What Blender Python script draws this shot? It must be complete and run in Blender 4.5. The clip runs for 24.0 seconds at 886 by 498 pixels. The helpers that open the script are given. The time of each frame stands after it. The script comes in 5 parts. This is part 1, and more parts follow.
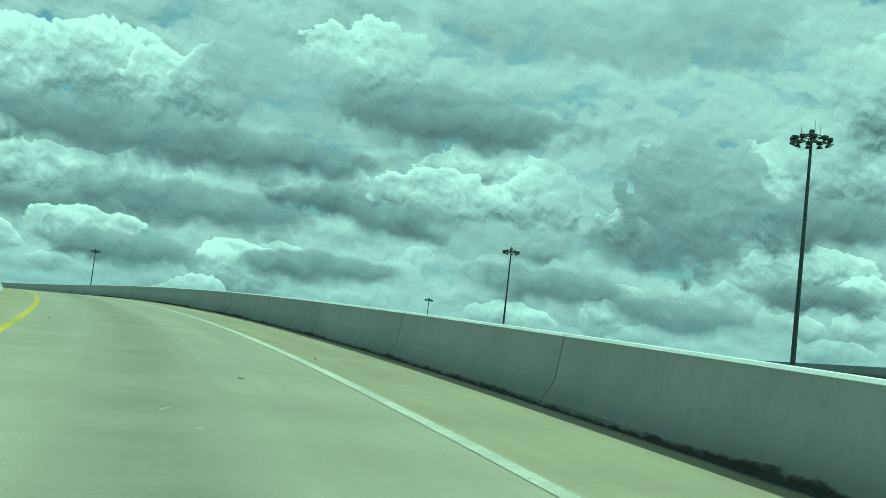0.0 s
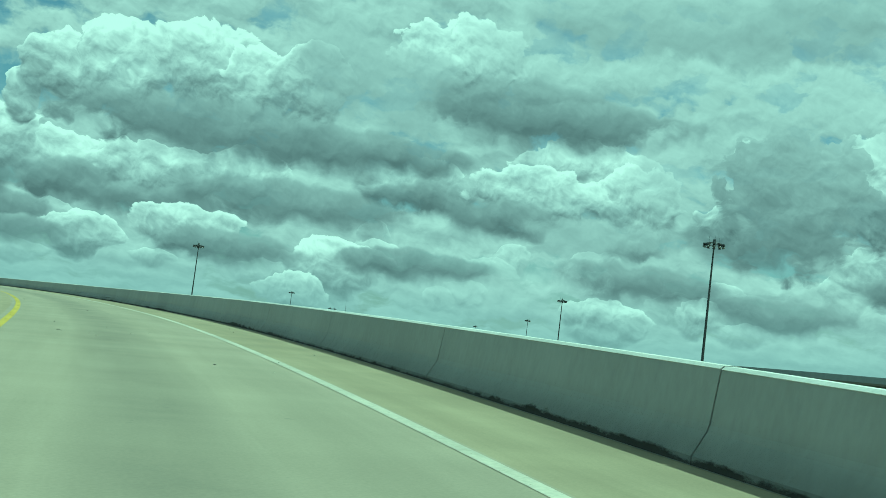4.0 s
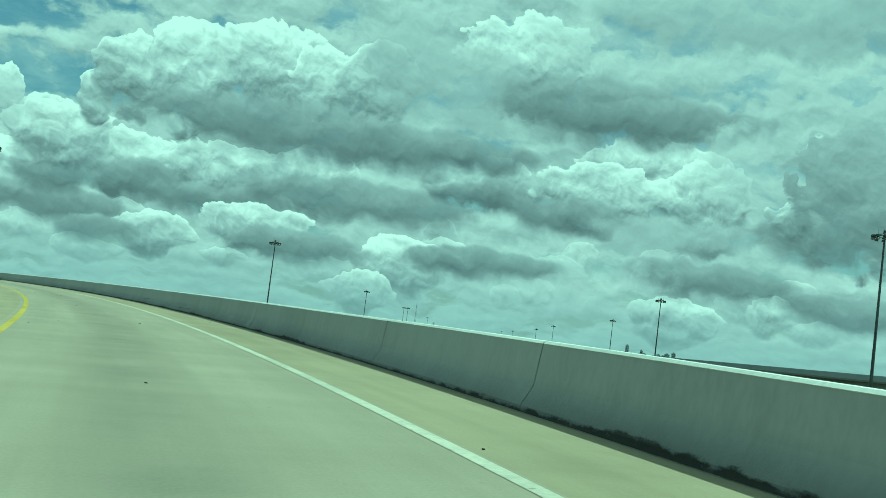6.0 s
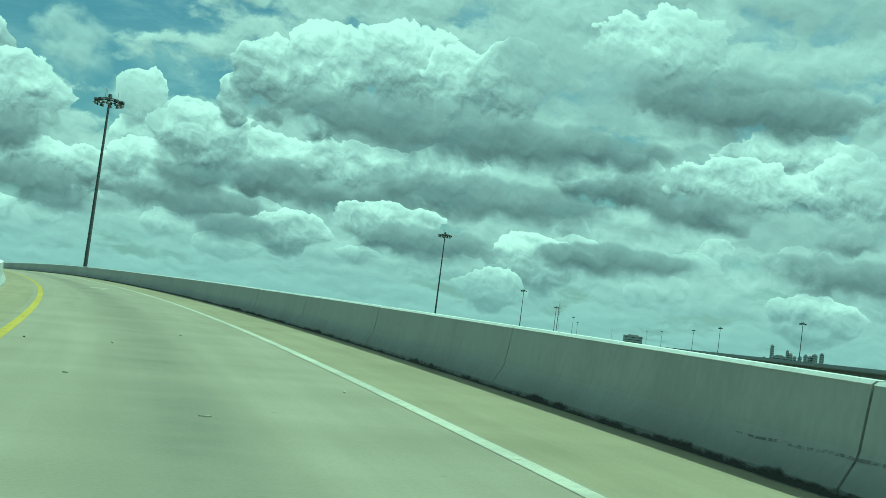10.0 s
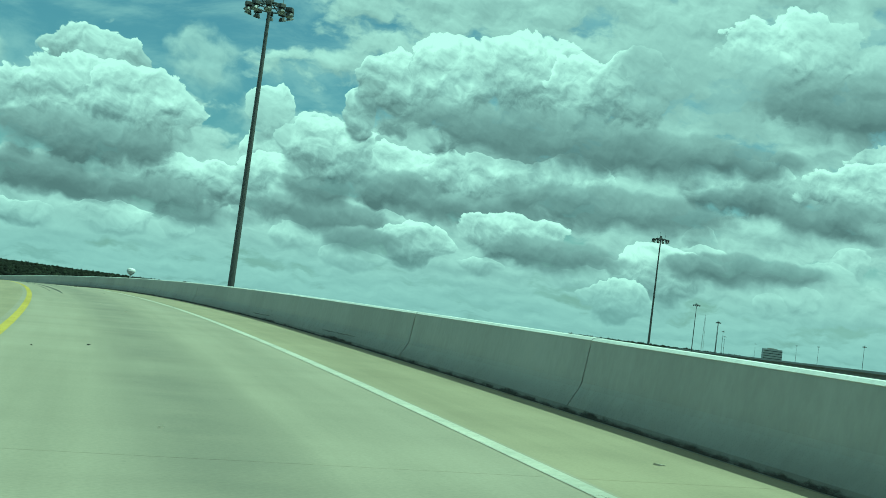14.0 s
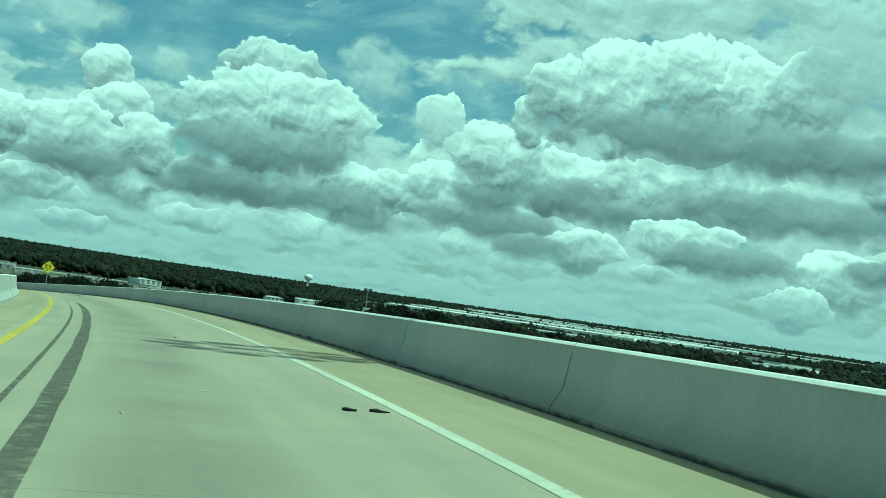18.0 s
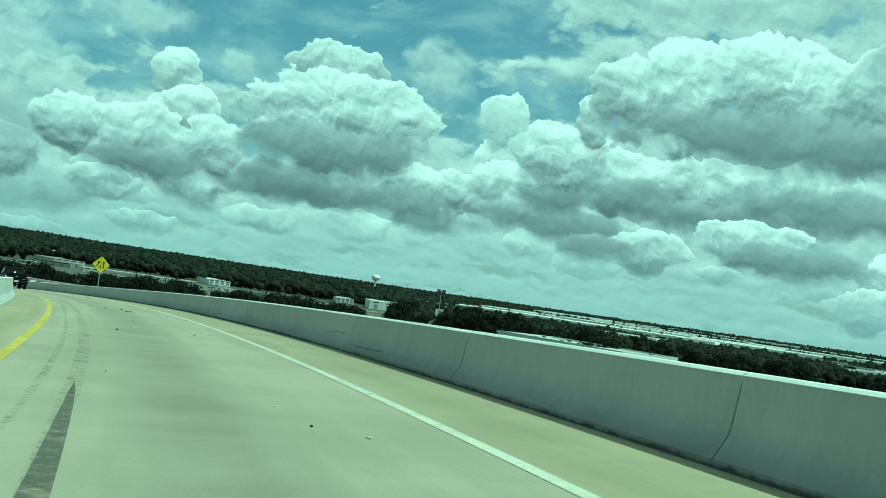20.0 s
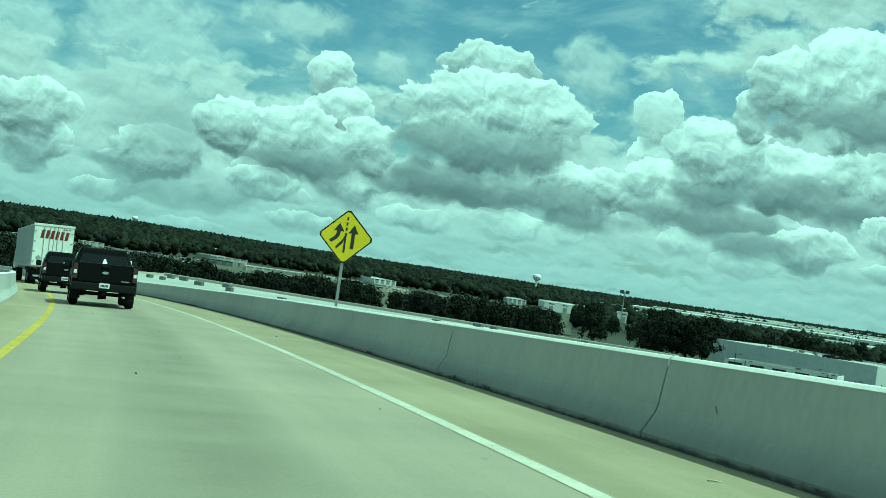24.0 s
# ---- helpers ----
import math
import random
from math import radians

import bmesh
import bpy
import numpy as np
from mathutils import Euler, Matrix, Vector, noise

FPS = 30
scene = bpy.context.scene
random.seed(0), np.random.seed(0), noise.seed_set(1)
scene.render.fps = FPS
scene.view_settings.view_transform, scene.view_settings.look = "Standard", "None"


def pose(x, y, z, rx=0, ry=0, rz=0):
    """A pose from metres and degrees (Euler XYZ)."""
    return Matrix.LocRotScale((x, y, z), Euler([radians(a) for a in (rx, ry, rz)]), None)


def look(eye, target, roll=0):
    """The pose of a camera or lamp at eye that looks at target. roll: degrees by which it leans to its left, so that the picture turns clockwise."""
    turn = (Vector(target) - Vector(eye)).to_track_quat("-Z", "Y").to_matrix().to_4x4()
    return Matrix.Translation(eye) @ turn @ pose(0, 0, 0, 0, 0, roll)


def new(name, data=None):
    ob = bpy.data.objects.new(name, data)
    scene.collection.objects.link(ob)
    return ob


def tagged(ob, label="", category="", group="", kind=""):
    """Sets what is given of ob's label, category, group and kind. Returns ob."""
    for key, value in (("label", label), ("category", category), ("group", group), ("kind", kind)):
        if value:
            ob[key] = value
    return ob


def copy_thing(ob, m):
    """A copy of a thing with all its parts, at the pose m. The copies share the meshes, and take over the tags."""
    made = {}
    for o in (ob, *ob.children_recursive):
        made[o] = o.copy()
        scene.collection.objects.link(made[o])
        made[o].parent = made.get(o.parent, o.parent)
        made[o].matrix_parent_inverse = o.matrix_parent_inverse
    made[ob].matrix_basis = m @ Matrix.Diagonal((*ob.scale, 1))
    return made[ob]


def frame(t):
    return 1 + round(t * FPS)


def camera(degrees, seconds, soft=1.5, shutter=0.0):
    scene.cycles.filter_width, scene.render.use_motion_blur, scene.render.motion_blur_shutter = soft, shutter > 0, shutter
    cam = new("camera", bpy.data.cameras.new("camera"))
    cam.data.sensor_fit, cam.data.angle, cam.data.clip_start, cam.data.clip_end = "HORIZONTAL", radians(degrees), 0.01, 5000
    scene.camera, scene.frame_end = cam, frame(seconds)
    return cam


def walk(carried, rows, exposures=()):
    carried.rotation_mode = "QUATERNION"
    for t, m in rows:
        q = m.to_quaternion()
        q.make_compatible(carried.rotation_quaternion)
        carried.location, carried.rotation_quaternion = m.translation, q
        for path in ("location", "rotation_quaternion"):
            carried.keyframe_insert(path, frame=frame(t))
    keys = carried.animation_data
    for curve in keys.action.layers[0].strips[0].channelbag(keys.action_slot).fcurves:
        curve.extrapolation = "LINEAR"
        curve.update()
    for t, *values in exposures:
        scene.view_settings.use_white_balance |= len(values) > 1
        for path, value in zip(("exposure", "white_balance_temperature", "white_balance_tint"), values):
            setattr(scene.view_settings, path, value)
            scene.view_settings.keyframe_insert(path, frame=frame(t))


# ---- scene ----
# Camera: a car's dashboard camera climbing a curved flyover ramp. Heights: the land lies at z = 0.
DECK = 21.0
cam = camera(42.3, 24.0, soft=0.75)
ROWS = [
    (0.0, 0.20, 0.06, 1.09, 1.85, 5.58, -6.51),
    (0.5, -1.45, 5.37, 1.36, 2.63, 5.46, -6.52),
    (1.0, -3.20, 10.73, 1.62, 3.13, 5.40, -6.55),
    (1.5, -5.04, 16.14, 1.87, 3.60, 5.40, -6.59),
    (2.0, -6.97, 21.59, 2.11, 4.16, 5.28, -6.72),
    (2.5, -8.98, 27.09, 2.34, 4.74, 5.24, -6.81),
    (3.0, -11.07, 32.64, 2.55, 5.33, 5.17, -6.88),
    (3.5, -13.26, 38.23, 2.75, 5.94, 5.04, -6.95),
    (4.0, -15.54, 43.86, 2.94, 6.61, 4.90, -7.02),
    (4.5, -17.92, 49.54, 3.12, 7.36, 4.77, -7.07),
    (5.0, -20.40, 55.25, 3.28, 8.21, 4.66, -7.10),
    (5.5, -22.98, 61.00, 3.43, 9.12, 4.51, -7.08),
    (6.0, -25.67, 66.77, 3.56, 10.00, 4.40, -7.07),
    (6.5, -28.47, 72.58, 3.68, 10.83, 4.25, -7.18),
    (7.0, -31.39, 78.42, 3.78, 11.70, 4.11, -7.26),
    (7.5, -34.42, 84.27, 3.87, 12.65, 4.02, -7.37),
    (8.0, -37.57, 90.15, 3.94, 13.40, 3.89, -7.44),
    (8.5, -40.84, 96.05, 4.02, 14.38, 3.74, -7.48),
    (9.0, -44.23, 101.96, 4.09, 15.06, 3.62, -7.45),
    (9.5, -47.76, 107.88, 4.16, 15.79, 3.57, -7.41),
    (10.0, -51.41, 113.81, 4.23, 16.63, 3.45, -7.34),
    (10.5, -55.19, 119.74, 4.29, 17.42, 3.37, -7.26),
    (11.0, -59.10, 125.67, 4.35, 18.23, 3.29, -7.24),
    (11.5, -63.14, 131.61, 4.41, 19.07, 3.22, -7.27),
    (12.0, -67.29, 137.56, 4.46, 19.90, 3.17, -7.31),
    (12.5, -71.56, 143.52, 4.51, 20.67, 3.16, -7.34),
    (13.0, -75.94, 149.49, 4.56, 21.43, 3.20, -7.36),
    (13.5, -80.41, 155.47, 4.60, 22.27, 3.18, -7.38),
    (14.0, -84.99, 161.48, 4.64, 22.87, 3.23, -7.38),
    (14.5, -89.66, 167.50, 4.68, 23.60, 3.34, -7.46),
    (15.0, -94.47, 173.52, 4.72, 24.30, 3.30, -7.51),
    (15.5, -99.43, 179.51, 4.74, 25.05, 3.28, -7.57),
    (16.0, -104.58, 185.44, 4.76, 26.11, 3.15, -7.68),
    (16.5, -109.94, 191.28, 4.75, 27.59, 2.93, -7.79),
    (17.0, -115.50, 197.04, 4.71, 29.10, 2.71, -7.84),
    (17.5, -121.22, 202.73, 4.64, 30.22, 2.61, -7.90),
    (18.0, -127.08, 208.39, 4.54, 31.37, 2.46, -7.94),
    (18.5, -133.07, 214.01, 4.42, 32.30, 2.33, -7.89),
    (19.0, -139.19, 219.61, 4.27, 33.08, 2.25, -7.92),
    (19.5, -145.43, 225.18, 4.09, 33.82, 2.16, -8.02),
    (20.0, -151.80, 230.71, 3.89, 34.60, 2.04, -8.13),
    (20.5, -158.30, 236.19, 3.66, 35.51, 1.86, -8.22),
    (21.0, -164.95, 241.62, 3.42, 36.56, 1.63, -8.25),
    (21.5, -171.73, 247.00, 3.15, 37.52, 1.48, -8.29),
    (22.0, -178.65, 252.31, 2.85, 38.51, 1.36, -8.25),
    (22.5, -185.72, 257.56, 2.54, 39.38, 1.26, -8.30),
    (23.0, -192.93, 262.74, 2.19, 40.36, 1.10, -8.36),
    (23.5, -200.28, 267.85, 1.83, 41.20, 1.07, -8.24),
    (24.0, -207.78, 272.87, 1.44, 42.26, 0.92, -8.19),
]
walk(cam, [(t, pose(x, y, z + DECK, 90 + pitch, roll, yaw)) for t, x, y, z, yaw, pitch, roll in ROWS],
     exposures=[(0.0, -0.08, 4850, -62), (10.0, -0.06, 4850, -62), (16.0, -0.01, 4850, -62), (24.0, 0.13, 4850, -62)])

# ---- node helpers ----
class Nodes:
    """Short hand for wiring shader nodes."""

    def __init__(self, tree):
        self.tree = tree

    def node(self, kind, operation=None, use_clamp=None, data_type=None, blend_type=None, interpolation_type=None, sky_type=None, sun_disc=None,
             feature=None, distance=None, normalize=None, uv_map=None, wave_type=None, bands_direction=None, node_tree=None):
        n = self.tree.nodes.new(kind)
        if operation is not None:
            n.operation = operation
        if use_clamp is not None:
            n.use_clamp = use_clamp
        if data_type is not None:
            n.data_type, n.blend_type = data_type, blend_type
        if interpolation_type is not None:
            n.interpolation_type = interpolation_type
        if sky_type is not None:
            n.sky_type, n.sun_disc = sky_type, sun_disc
        if feature is not None:
            n.feature, n.distance, n.normalize = feature, distance, normalize
        if uv_map is not None:
            n.uv_map = uv_map
        if wave_type is not None:
            n.wave_type, n.bands_direction = wave_type, bands_direction
        if node_tree is not None:
            n.node_tree = node_tree
        return n

    def put(self, socket, value):
        if isinstance(value, bpy.types.NodeSocket):
            self.tree.links.new(value, socket)
        elif value is not None:
            socket.default_value = value

    def math(self, op, a, b=None, c=None, clamp=False):
        n = self.node("ShaderNodeMath", operation=op, use_clamp=clamp)
        for socket, value in zip(n.inputs, (a, b, c)):
            self.put(socket, value)
        return n.outputs[0]

    def vec(self, op, a, b=None):
        n = self.node("ShaderNodeVectorMath", operation=op)
        self.put(n.inputs[0], a)
        if op == "SCALE":
            self.put(n.inputs["Scale"], b)
        else:
            self.put(n.inputs[1], b)
        return n.outputs[0]

    def xyz(self, x, y, z=0.0):
        n = self.node("ShaderNodeCombineXYZ")
        for socket, value in zip(n.inputs, (x, y, z)):
            self.put(socket, value)
        return n.outputs[0]

    def split(self, v):
        n = self.node("ShaderNodeSeparateXYZ")
        self.put(n.inputs[0], v)
        return n.outputs

    def noise(self, vector, scale, detail=4.0, rough=0.55, distortion=0.0):
        n = self.node("ShaderNodeTexNoise")
        self.put(n.inputs["Vector"], vector)
        n.inputs["Scale"].default_value = scale
        n.inputs["Detail"].default_value = detail
        n.inputs["Roughness"].default_value = rough
        n.inputs["Distortion"].default_value = distortion
        return n.outputs["Fac"]

    def ramp(self, fac, *stops):
        """stops: (position, colour or grey)"""
        n = self.node("ShaderNodeValToRGB")
        self.put(n.inputs[0], fac)
        els = n.color_ramp.elements
        while len(els) < len(stops):
            els.new(0.5)
        for e, (p, c) in zip(els, stops):
            e.position = p
            e.color = (*c, 1) if isinstance(c, tuple) else (c, c, c, 1)
        return n.outputs[0]

    def mix(self, fac, a, b, blend="MIX"):
        n = self.node("ShaderNodeMix", data_type="RGBA", blend_type=blend)
        self.put(n.inputs[0], fac)
        for socket, value in ((n.inputs[6], a), (n.inputs[7], b)):
            self.put(socket, (*value, 1) if isinstance(value, tuple) and len(value) == 3 else value)
        return n.outputs[2]

    def smooth(self, value, lo, hi, out_lo=0.0, out_hi=1.0):
        n = self.node("ShaderNodeMapRange", interpolation_type="SMOOTHSTEP")
        for socket, v in zip(n.inputs, (value, lo, hi, out_lo, out_hi)):
            self.put(socket, v)
        return n.outputs[0]


# ---- world: broken cumulus over a pale blue sky, haze at the horizon ----
SUN_EL, SUN_AZ = 61.0, -63.0          # degrees; azimuth counted to the left of +y
world = bpy.data.worlds.new("sky")
scene.world = world
world.use_nodes = True
W = Nodes(world.node_tree)
W.tree.nodes.clear()
direction = W.node("ShaderNodeTexCoord").outputs["Generated"]
sky = W.node("ShaderNodeTexSky", sky_type="NISHITA", sun_disc=False)
sky.sun_elevation, sky.sun_rotation = radians(SUN_EL), radians(-SUN_AZ)
sky.air_density, sky.dust_density, sky.ozone_density = 1.0, 1.2, 1.5
DX, DY, DZ = W.split(direction)
AZ = W.math("MULTIPLY", W.math("ARCTAN2", W.math("MULTIPLY", DX, -1.0), DY), 180 / math.pi)
EL = W.math("MULTIPLY", W.math("ARCSINE", DZ), 180 / math.pi)


def cloud_group():
    """One lobe of cloud laid over what is behind it: tone is its light, slope the rise of light towards its top."""
    tree = bpy.data.node_groups.new("cloud_lobe", "ShaderNodeTree")
    for name in ("az", "el", "ragged", "relief", "behind", "cover", "at_az", "at_el", "half_az", "half_el", "tone", "slope", "edge", "rough", "body", "gain"):
        tree.interface.new_socket(name, in_out="INPUT", socket_type="NodeSocketFloat")
    for name in ("tone", "cover", "az", "el"):
        tree.interface.new_socket(name, in_out="OUTPUT", socket_type="NodeSocketFloat")
    g = Nodes(tree)
    i = g.node("NodeGroupInput").outputs
    o = g.node("NodeGroupOutput").inputs
    dx = g.math("DIVIDE", g.math("SUBTRACT", i["az"], i["at_az"]), i["half_az"])
    dy = g.math("DIVIDE", g.math("SUBTRACT", i["el"], i["at_el"]), i["half_el"])
    # the foot of a heap reaches lower than its top is high
    low = g.math("MULTIPLY", dy, g.smooth(dy, 0.1, -0.4, 1.0, 0.62))
    q = g.math("SUBTRACT", 1.0, g.math("MULTIPLY_ADD", dx, dx, g.math("MULTIPLY", low, low)))
    q = g.math("MULTIPLY_ADD", i["ragged"], i["rough"], q)
    soft_below = g.smooth(dy, 0.1, -1.2, 0.0, 0.55)
    mask = g.math("MULTIPLY", g.smooth(q, 0.0, g.math("ADD", i["edge"], soft_below)), i["body"])
    s = g.math("MULTIPLY_ADD", dy, i["slope"], g.math("MULTIPLY_ADD", i["relief"], i["gain"], i["tone"]))
    rim = g.math("MULTIPLY", g.smooth(q, 0.40, 0.04, 0.0, 0.09), g.smooth(dy, -0.2, 0.5))
    s = g.math("MULTIPLY_ADD", rim, i["gain"], s)
    tone = g.math("MULTIPLY_ADD", g.math("SUBTRACT", s, i["behind"]), mask, i["behind"])
    g.put(o["tone"], tone)
    # the place is handed on from lobe to lobe, so that they are worked out one after another
    g.put(o["az"], g.math("MULTIPLY_ADD", tone, 1e-7, i["az"]))
    g.put(o["el"], g.math("MULTIPLY_ADD", tone, 1e-7, i["el"]))
    g.put(o["cover"], g.math("MAXIMUM", i["cover"], mask))
    return tree


def billows(az, el, scale, feature="SMOOTH_F1", detail=3.0):
    v = W.node("ShaderNodeTexVoronoi", feature=feature, distance="EUCLIDEAN", normalize=True)
    W.put(v.inputs["Vector"], W.xyz(az, W.math("MULTIPLY", el, 1.25), 3.7))
    v.inputs["Scale"].default_value = scale
    v.inputs["Detail"].default_value = detail
    v.inputs["Roughness"].default_value = 0.5
    v.inputs["Lacunarity"].default_value = 2.2
    if feature == "SMOOTH_F1":
        v.inputs["Smoothness"].default_value = 0.25
    return v.outputs["Distance"]


flat = W.xyz(AZ, EL, 0.0)
drift = W.noise(flat, 0.22, 3.0, 0.5)
curl = W.noise(W.vec("ADD", flat, (31.0, 17.0, 5.0)), 0.8, 3.0, 0.48)
WAZ = W.math("ADD", AZ, W.math("MULTIPLY", W.math("SUBTRACT", drift, 0.5), 0.8))
WAZ = W.math("ADD", WAZ, W.math("MULTIPLY", W.math("SUBTRACT", curl, 0.5), 1.0))
WEL = W.math("ADD", EL, W.math("MULTIPLY", W.math("SUBTRACT", curl, 0.5), 0.8))
b0 = billows(WAZ, WEL, 0.75)
b1 = billows(W.math("ADD", WAZ, 0.10), W.math("ADD", WEL, 0.26), 0.75)
puff = W.noise(W.xyz(W.math("MULTIPLY", WAZ, 0.8), WEL, 2.0), 0.9, 4.0, 0.5)
puff_up = W.noise(W.xyz(W.math("MULTIPLY", W.math("ADD", WAZ, 0.12), 0.8), W.math("ADD", WEL, 0.32), 2.0), 0.9, 4.0, 0.5)
# small round heads of cauliflower on the large billows
c0 = billows(WAZ, WEL, 2.1, "F1", 2.0)
c1 = billows(W.math("ADD", WAZ, 0.05), W.math("ADD", WEL, 0.13), 2.1, "F1", 2.0)
RAGGED = W.math("ADD", W.math("SUBTRACT", 0.50, b0), W.math("MULTIPLY", W.math("SUBTRACT", puff, 0.5), 1.6))
RAGGED = W.math("MULTIPLY_ADD", W.math("SUBTRACT", 0.45, c0), 0.38, RAGGED)
RELIEF = W.math("ADD", W.math("MULTIPLY", W.math("SUBTRACT", b1, b0), 0.55), W.math("MULTIPLY", W.math("SUBTRACT", puff, puff_up), 0.55))
RELIEF = W.math("MULTIPLY_ADD", W.math("SUBTRACT", c1, c0), 0.20, RELIEF)
broad = W.noise(W.vec("ADD", flat, (3.0, 60.0, 2.0)), 0.2, 4.0, 0.5)
RELIEF = W.math("ADD", RELIEF, W.math("MULTIPLY", W.math("SUBTRACT", broad, 0.5), 0.3))

CLOUD_TONES = ((0.0, (0.17, 0.18, 0.20)), (0.25, (0.30, 0.31, 0.335)), (0.5, (0.48, 0.49, 0.51)), (0.75, (0.71, 0.71, 0.71)), (1.0, (0.97, 0.955, 0.925)))
blue = W.vec("SCALE", sky.outputs[0], 0.08)
veil = W.noise(W.xyz(W.math("MULTIPLY", AZ, 0.35), W.math("MULTIPLY_ADD", AZ, 0.06, EL), 9.0), 0.45, 6.0, 0.6, 0.4)
paint = W.mix(W.smooth(veil, 0.40, 0.72, 0.06, 0.62), blue, (0.56, 0.59, 0.63))
# the deck of cloud over the rest of the dome, seen in perspective
plane = W.vec("SCALE", W.xyz(DX, DY, 0.0), W.math("DIVIDE", 1.0, W.math("ADD", W.math("MAXIMUM", DZ, 0.0), 0.12)))
deckcloud = W.noise(plane, 1.35, 7.0, 0.58, 0.3)
paint = W.mix(W.math("MULTIPLY", W.smooth(deckcloud, 0.46, 0.60), W.smooth(EL, 14.0, 22.0)), paint,
              W.ramp(W.math("ADD", W.smooth(deckcloud, 0.78, 0.46), RELIEF), *CLOUD_TONES))
# the broken layer behind the heaps: closed to the right, open to the upper left, in flat rows near the horizon
layer_p = W.xyz(W.math("MULTIPLY", WAZ, 0.34), W.math("MULTIPLY", W.math("POWER", W.math("MAXIMUM", WEL, 0.02), 0.75), 1.6), 4.0)
layer = W.noise(layer_p, 0.75, 5.0, 0.55)
layer_up = W.noise(W.vec("ADD", layer_p, (0.05, 0.30, 0.0)), 0.75, 5.0, 0.55)
TONE = W.math("ADD", W.math("MULTIPLY_ADD", W.math("SUBTRACT", layer, layer_up), 0.9, 0.59), W.math("MULTIPLY", RELIEF, W.smooth(EL, 1.0, 7.0, 0.35, 0.5)))
opening = W.math("MULTIPLY", W.smooth(AZ, 26.0, 36.0), W.smooth(EL, 6.5, 10.5))
COVER = W.smooth(W.math("SUBTRACT", W.math("MULTIPLY_ADD", RAGGED, 0.12, layer), W.math("MULTIPLY_ADD", opening, 0.30, 0.37)), -0.02, 0.12)

lobe = cloud_group()
#        tone, slope, edge, rough, body, gain of relief
KINDS = {"lit": (0.575, 0.36, 0.10, 1.25, 0.96, 1.9), "mid": (0.50, 0.14, 0.9, 0.7, 0.85, 0.4), "dark": (0.20, 0.25, 0.65, 0.85, 0.88, 0.5), "far": (0.60, 0.26, 0.2, 1.0, 0.85, 1.3),
         "dusk": (0.34, 0.17, 0.14, 1.5, 0.95, 0.7), "soft": (0.68, 0.08, 1.1, 1.2, 0.72, 0.6)}


def cloud(kind, az, el, half_az, half_el):
    """Lays one more lobe over the sky, farther ones first; degrees."""
    global TONE, COVER, WAZ, WEL
    n = W.node("ShaderNodeGroup", node_tree=lobe)
    tone, slope, edge, rough, body, gain = KINDS[kind]
    for name, value in (("az", WAZ), ("el", WEL), ("ragged", RAGGED), ("relief", RELIEF), ("behind", TONE), ("cover", COVER), ("at_az", az), ("at_el", el),
                        ("half_az", half_az), ("half_el", half_el), ("tone", tone), ("slope", slope), ("edge", edge), ("rough", rough), ("body", body), ("gain", gain)):
        W.put(n.inputs[name], value)
    TONE, COVER, WAZ, WEL = n.outputs["tone"], n.outputs["cover"], n.outputs["az"], n.outputs["el"]


far_heaps = random.Random(12)
for i in range(44):
    row = (4.9, 4.1, 3.2, 2.4)[i // 11]
    cloud("far", -17 + 7.6 * (i % 11) + far_heaps.uniform(-3, 3), row + far_heaps.uniform(-0.4, 0.4), far_heaps.uniform(0.7, 1.7), far_heaps.uniform(0.22, 0.34) * row ** 0.5)
cloud("lit", 59.2, 1.5, 1.7, 0.4)
cloud("dark", 57.1, 2.9, 3.1, 0.5)
cloud("lit", 57.3, 4.3, 1.4, 0.6)
cloud("lit", 62.6, 3.5, 1.7, 1.0)
cloud("mid", 58.0, 6.1, 3.4, 1.6)
cloud("soft", 59.7, 5.0, 2.5, 1.0)
cloud("lit", 62.8, 5.0, 1.7, 1.0)
cloud("soft", 58.2, 9.0, 4.0, 2.3)
cloud("soft", 63.5, 8.3, 1.7, 1.6)
cloud("lit", 43.8, 2.3, 1.4, 0.5)
cloud("lit", 49.5, 1.3, 1.7, 0.4)
cloud("lit", 54.9, 0.2, 1.7, 0.4)
cloud("dark", 55.2, 1.9, 3.4, 0.6)
cloud("lit", 51.7, 3.0, 1.7, 0.6)
cloud("lit", 47.4, 3.7, 1.7, 0.9)
cloud("dark", 43.5, 4.0, 3.4, 0.6)
cloud("soft", 55.8, 2.9, 2.8, 1.0)
cloud("lit", 57.0, 3.8, 2.3, 1.0)
cloud("mid", 56.5, 5.5, 3.1, 1.6)
cloud("lit", 53.7, 5.7, 1.7, 1.0)
cloud("lit", 49.1, 8.5, 1.1, 1.2)
cloud("lit", 48.4, 6.6, 1.7, 1.3)
cloud("lit", 50.1, 5.5, 2.0, 1.3)
cloud("lit", 47.1, 5.7, 1.4, 1.1)
cloud("dark", 49.9, 4.2, 3.1, 0.7)
cloud("soft", 56.9, 8.3, 3.4, 1.9)
cloud("soft", 51.2, 11.1, 3.1, 0.8)
cloud("soft", 46.3, 9.6, 1.1, 0.7)
cloud("lit", 43.5, 2.3, 1.4, 0.5)
cloud("lit", 39.5, 2.7, 1.7, 0.6)
cloud("dark", 36.1, 3.5, 2.0, 0.6)
cloud("soft", 41.5, 2.4, 4.5, 0.7)
cloud("lit", 34.4, 5.1, 1.7, 0.8)
cloud("dark", 30.0, 5.4, 1.7, 0.6)
cloud("lit", 37.4, 5.2, 2.3, 1.0)
cloud("dark", 39.7, 4.2, 5.6, 0.7)
cloud("dark", 43.3, 4.5, 2.3, 0.7)
cloud("lit", 32.4, 6.5, 1.4, 1.3)
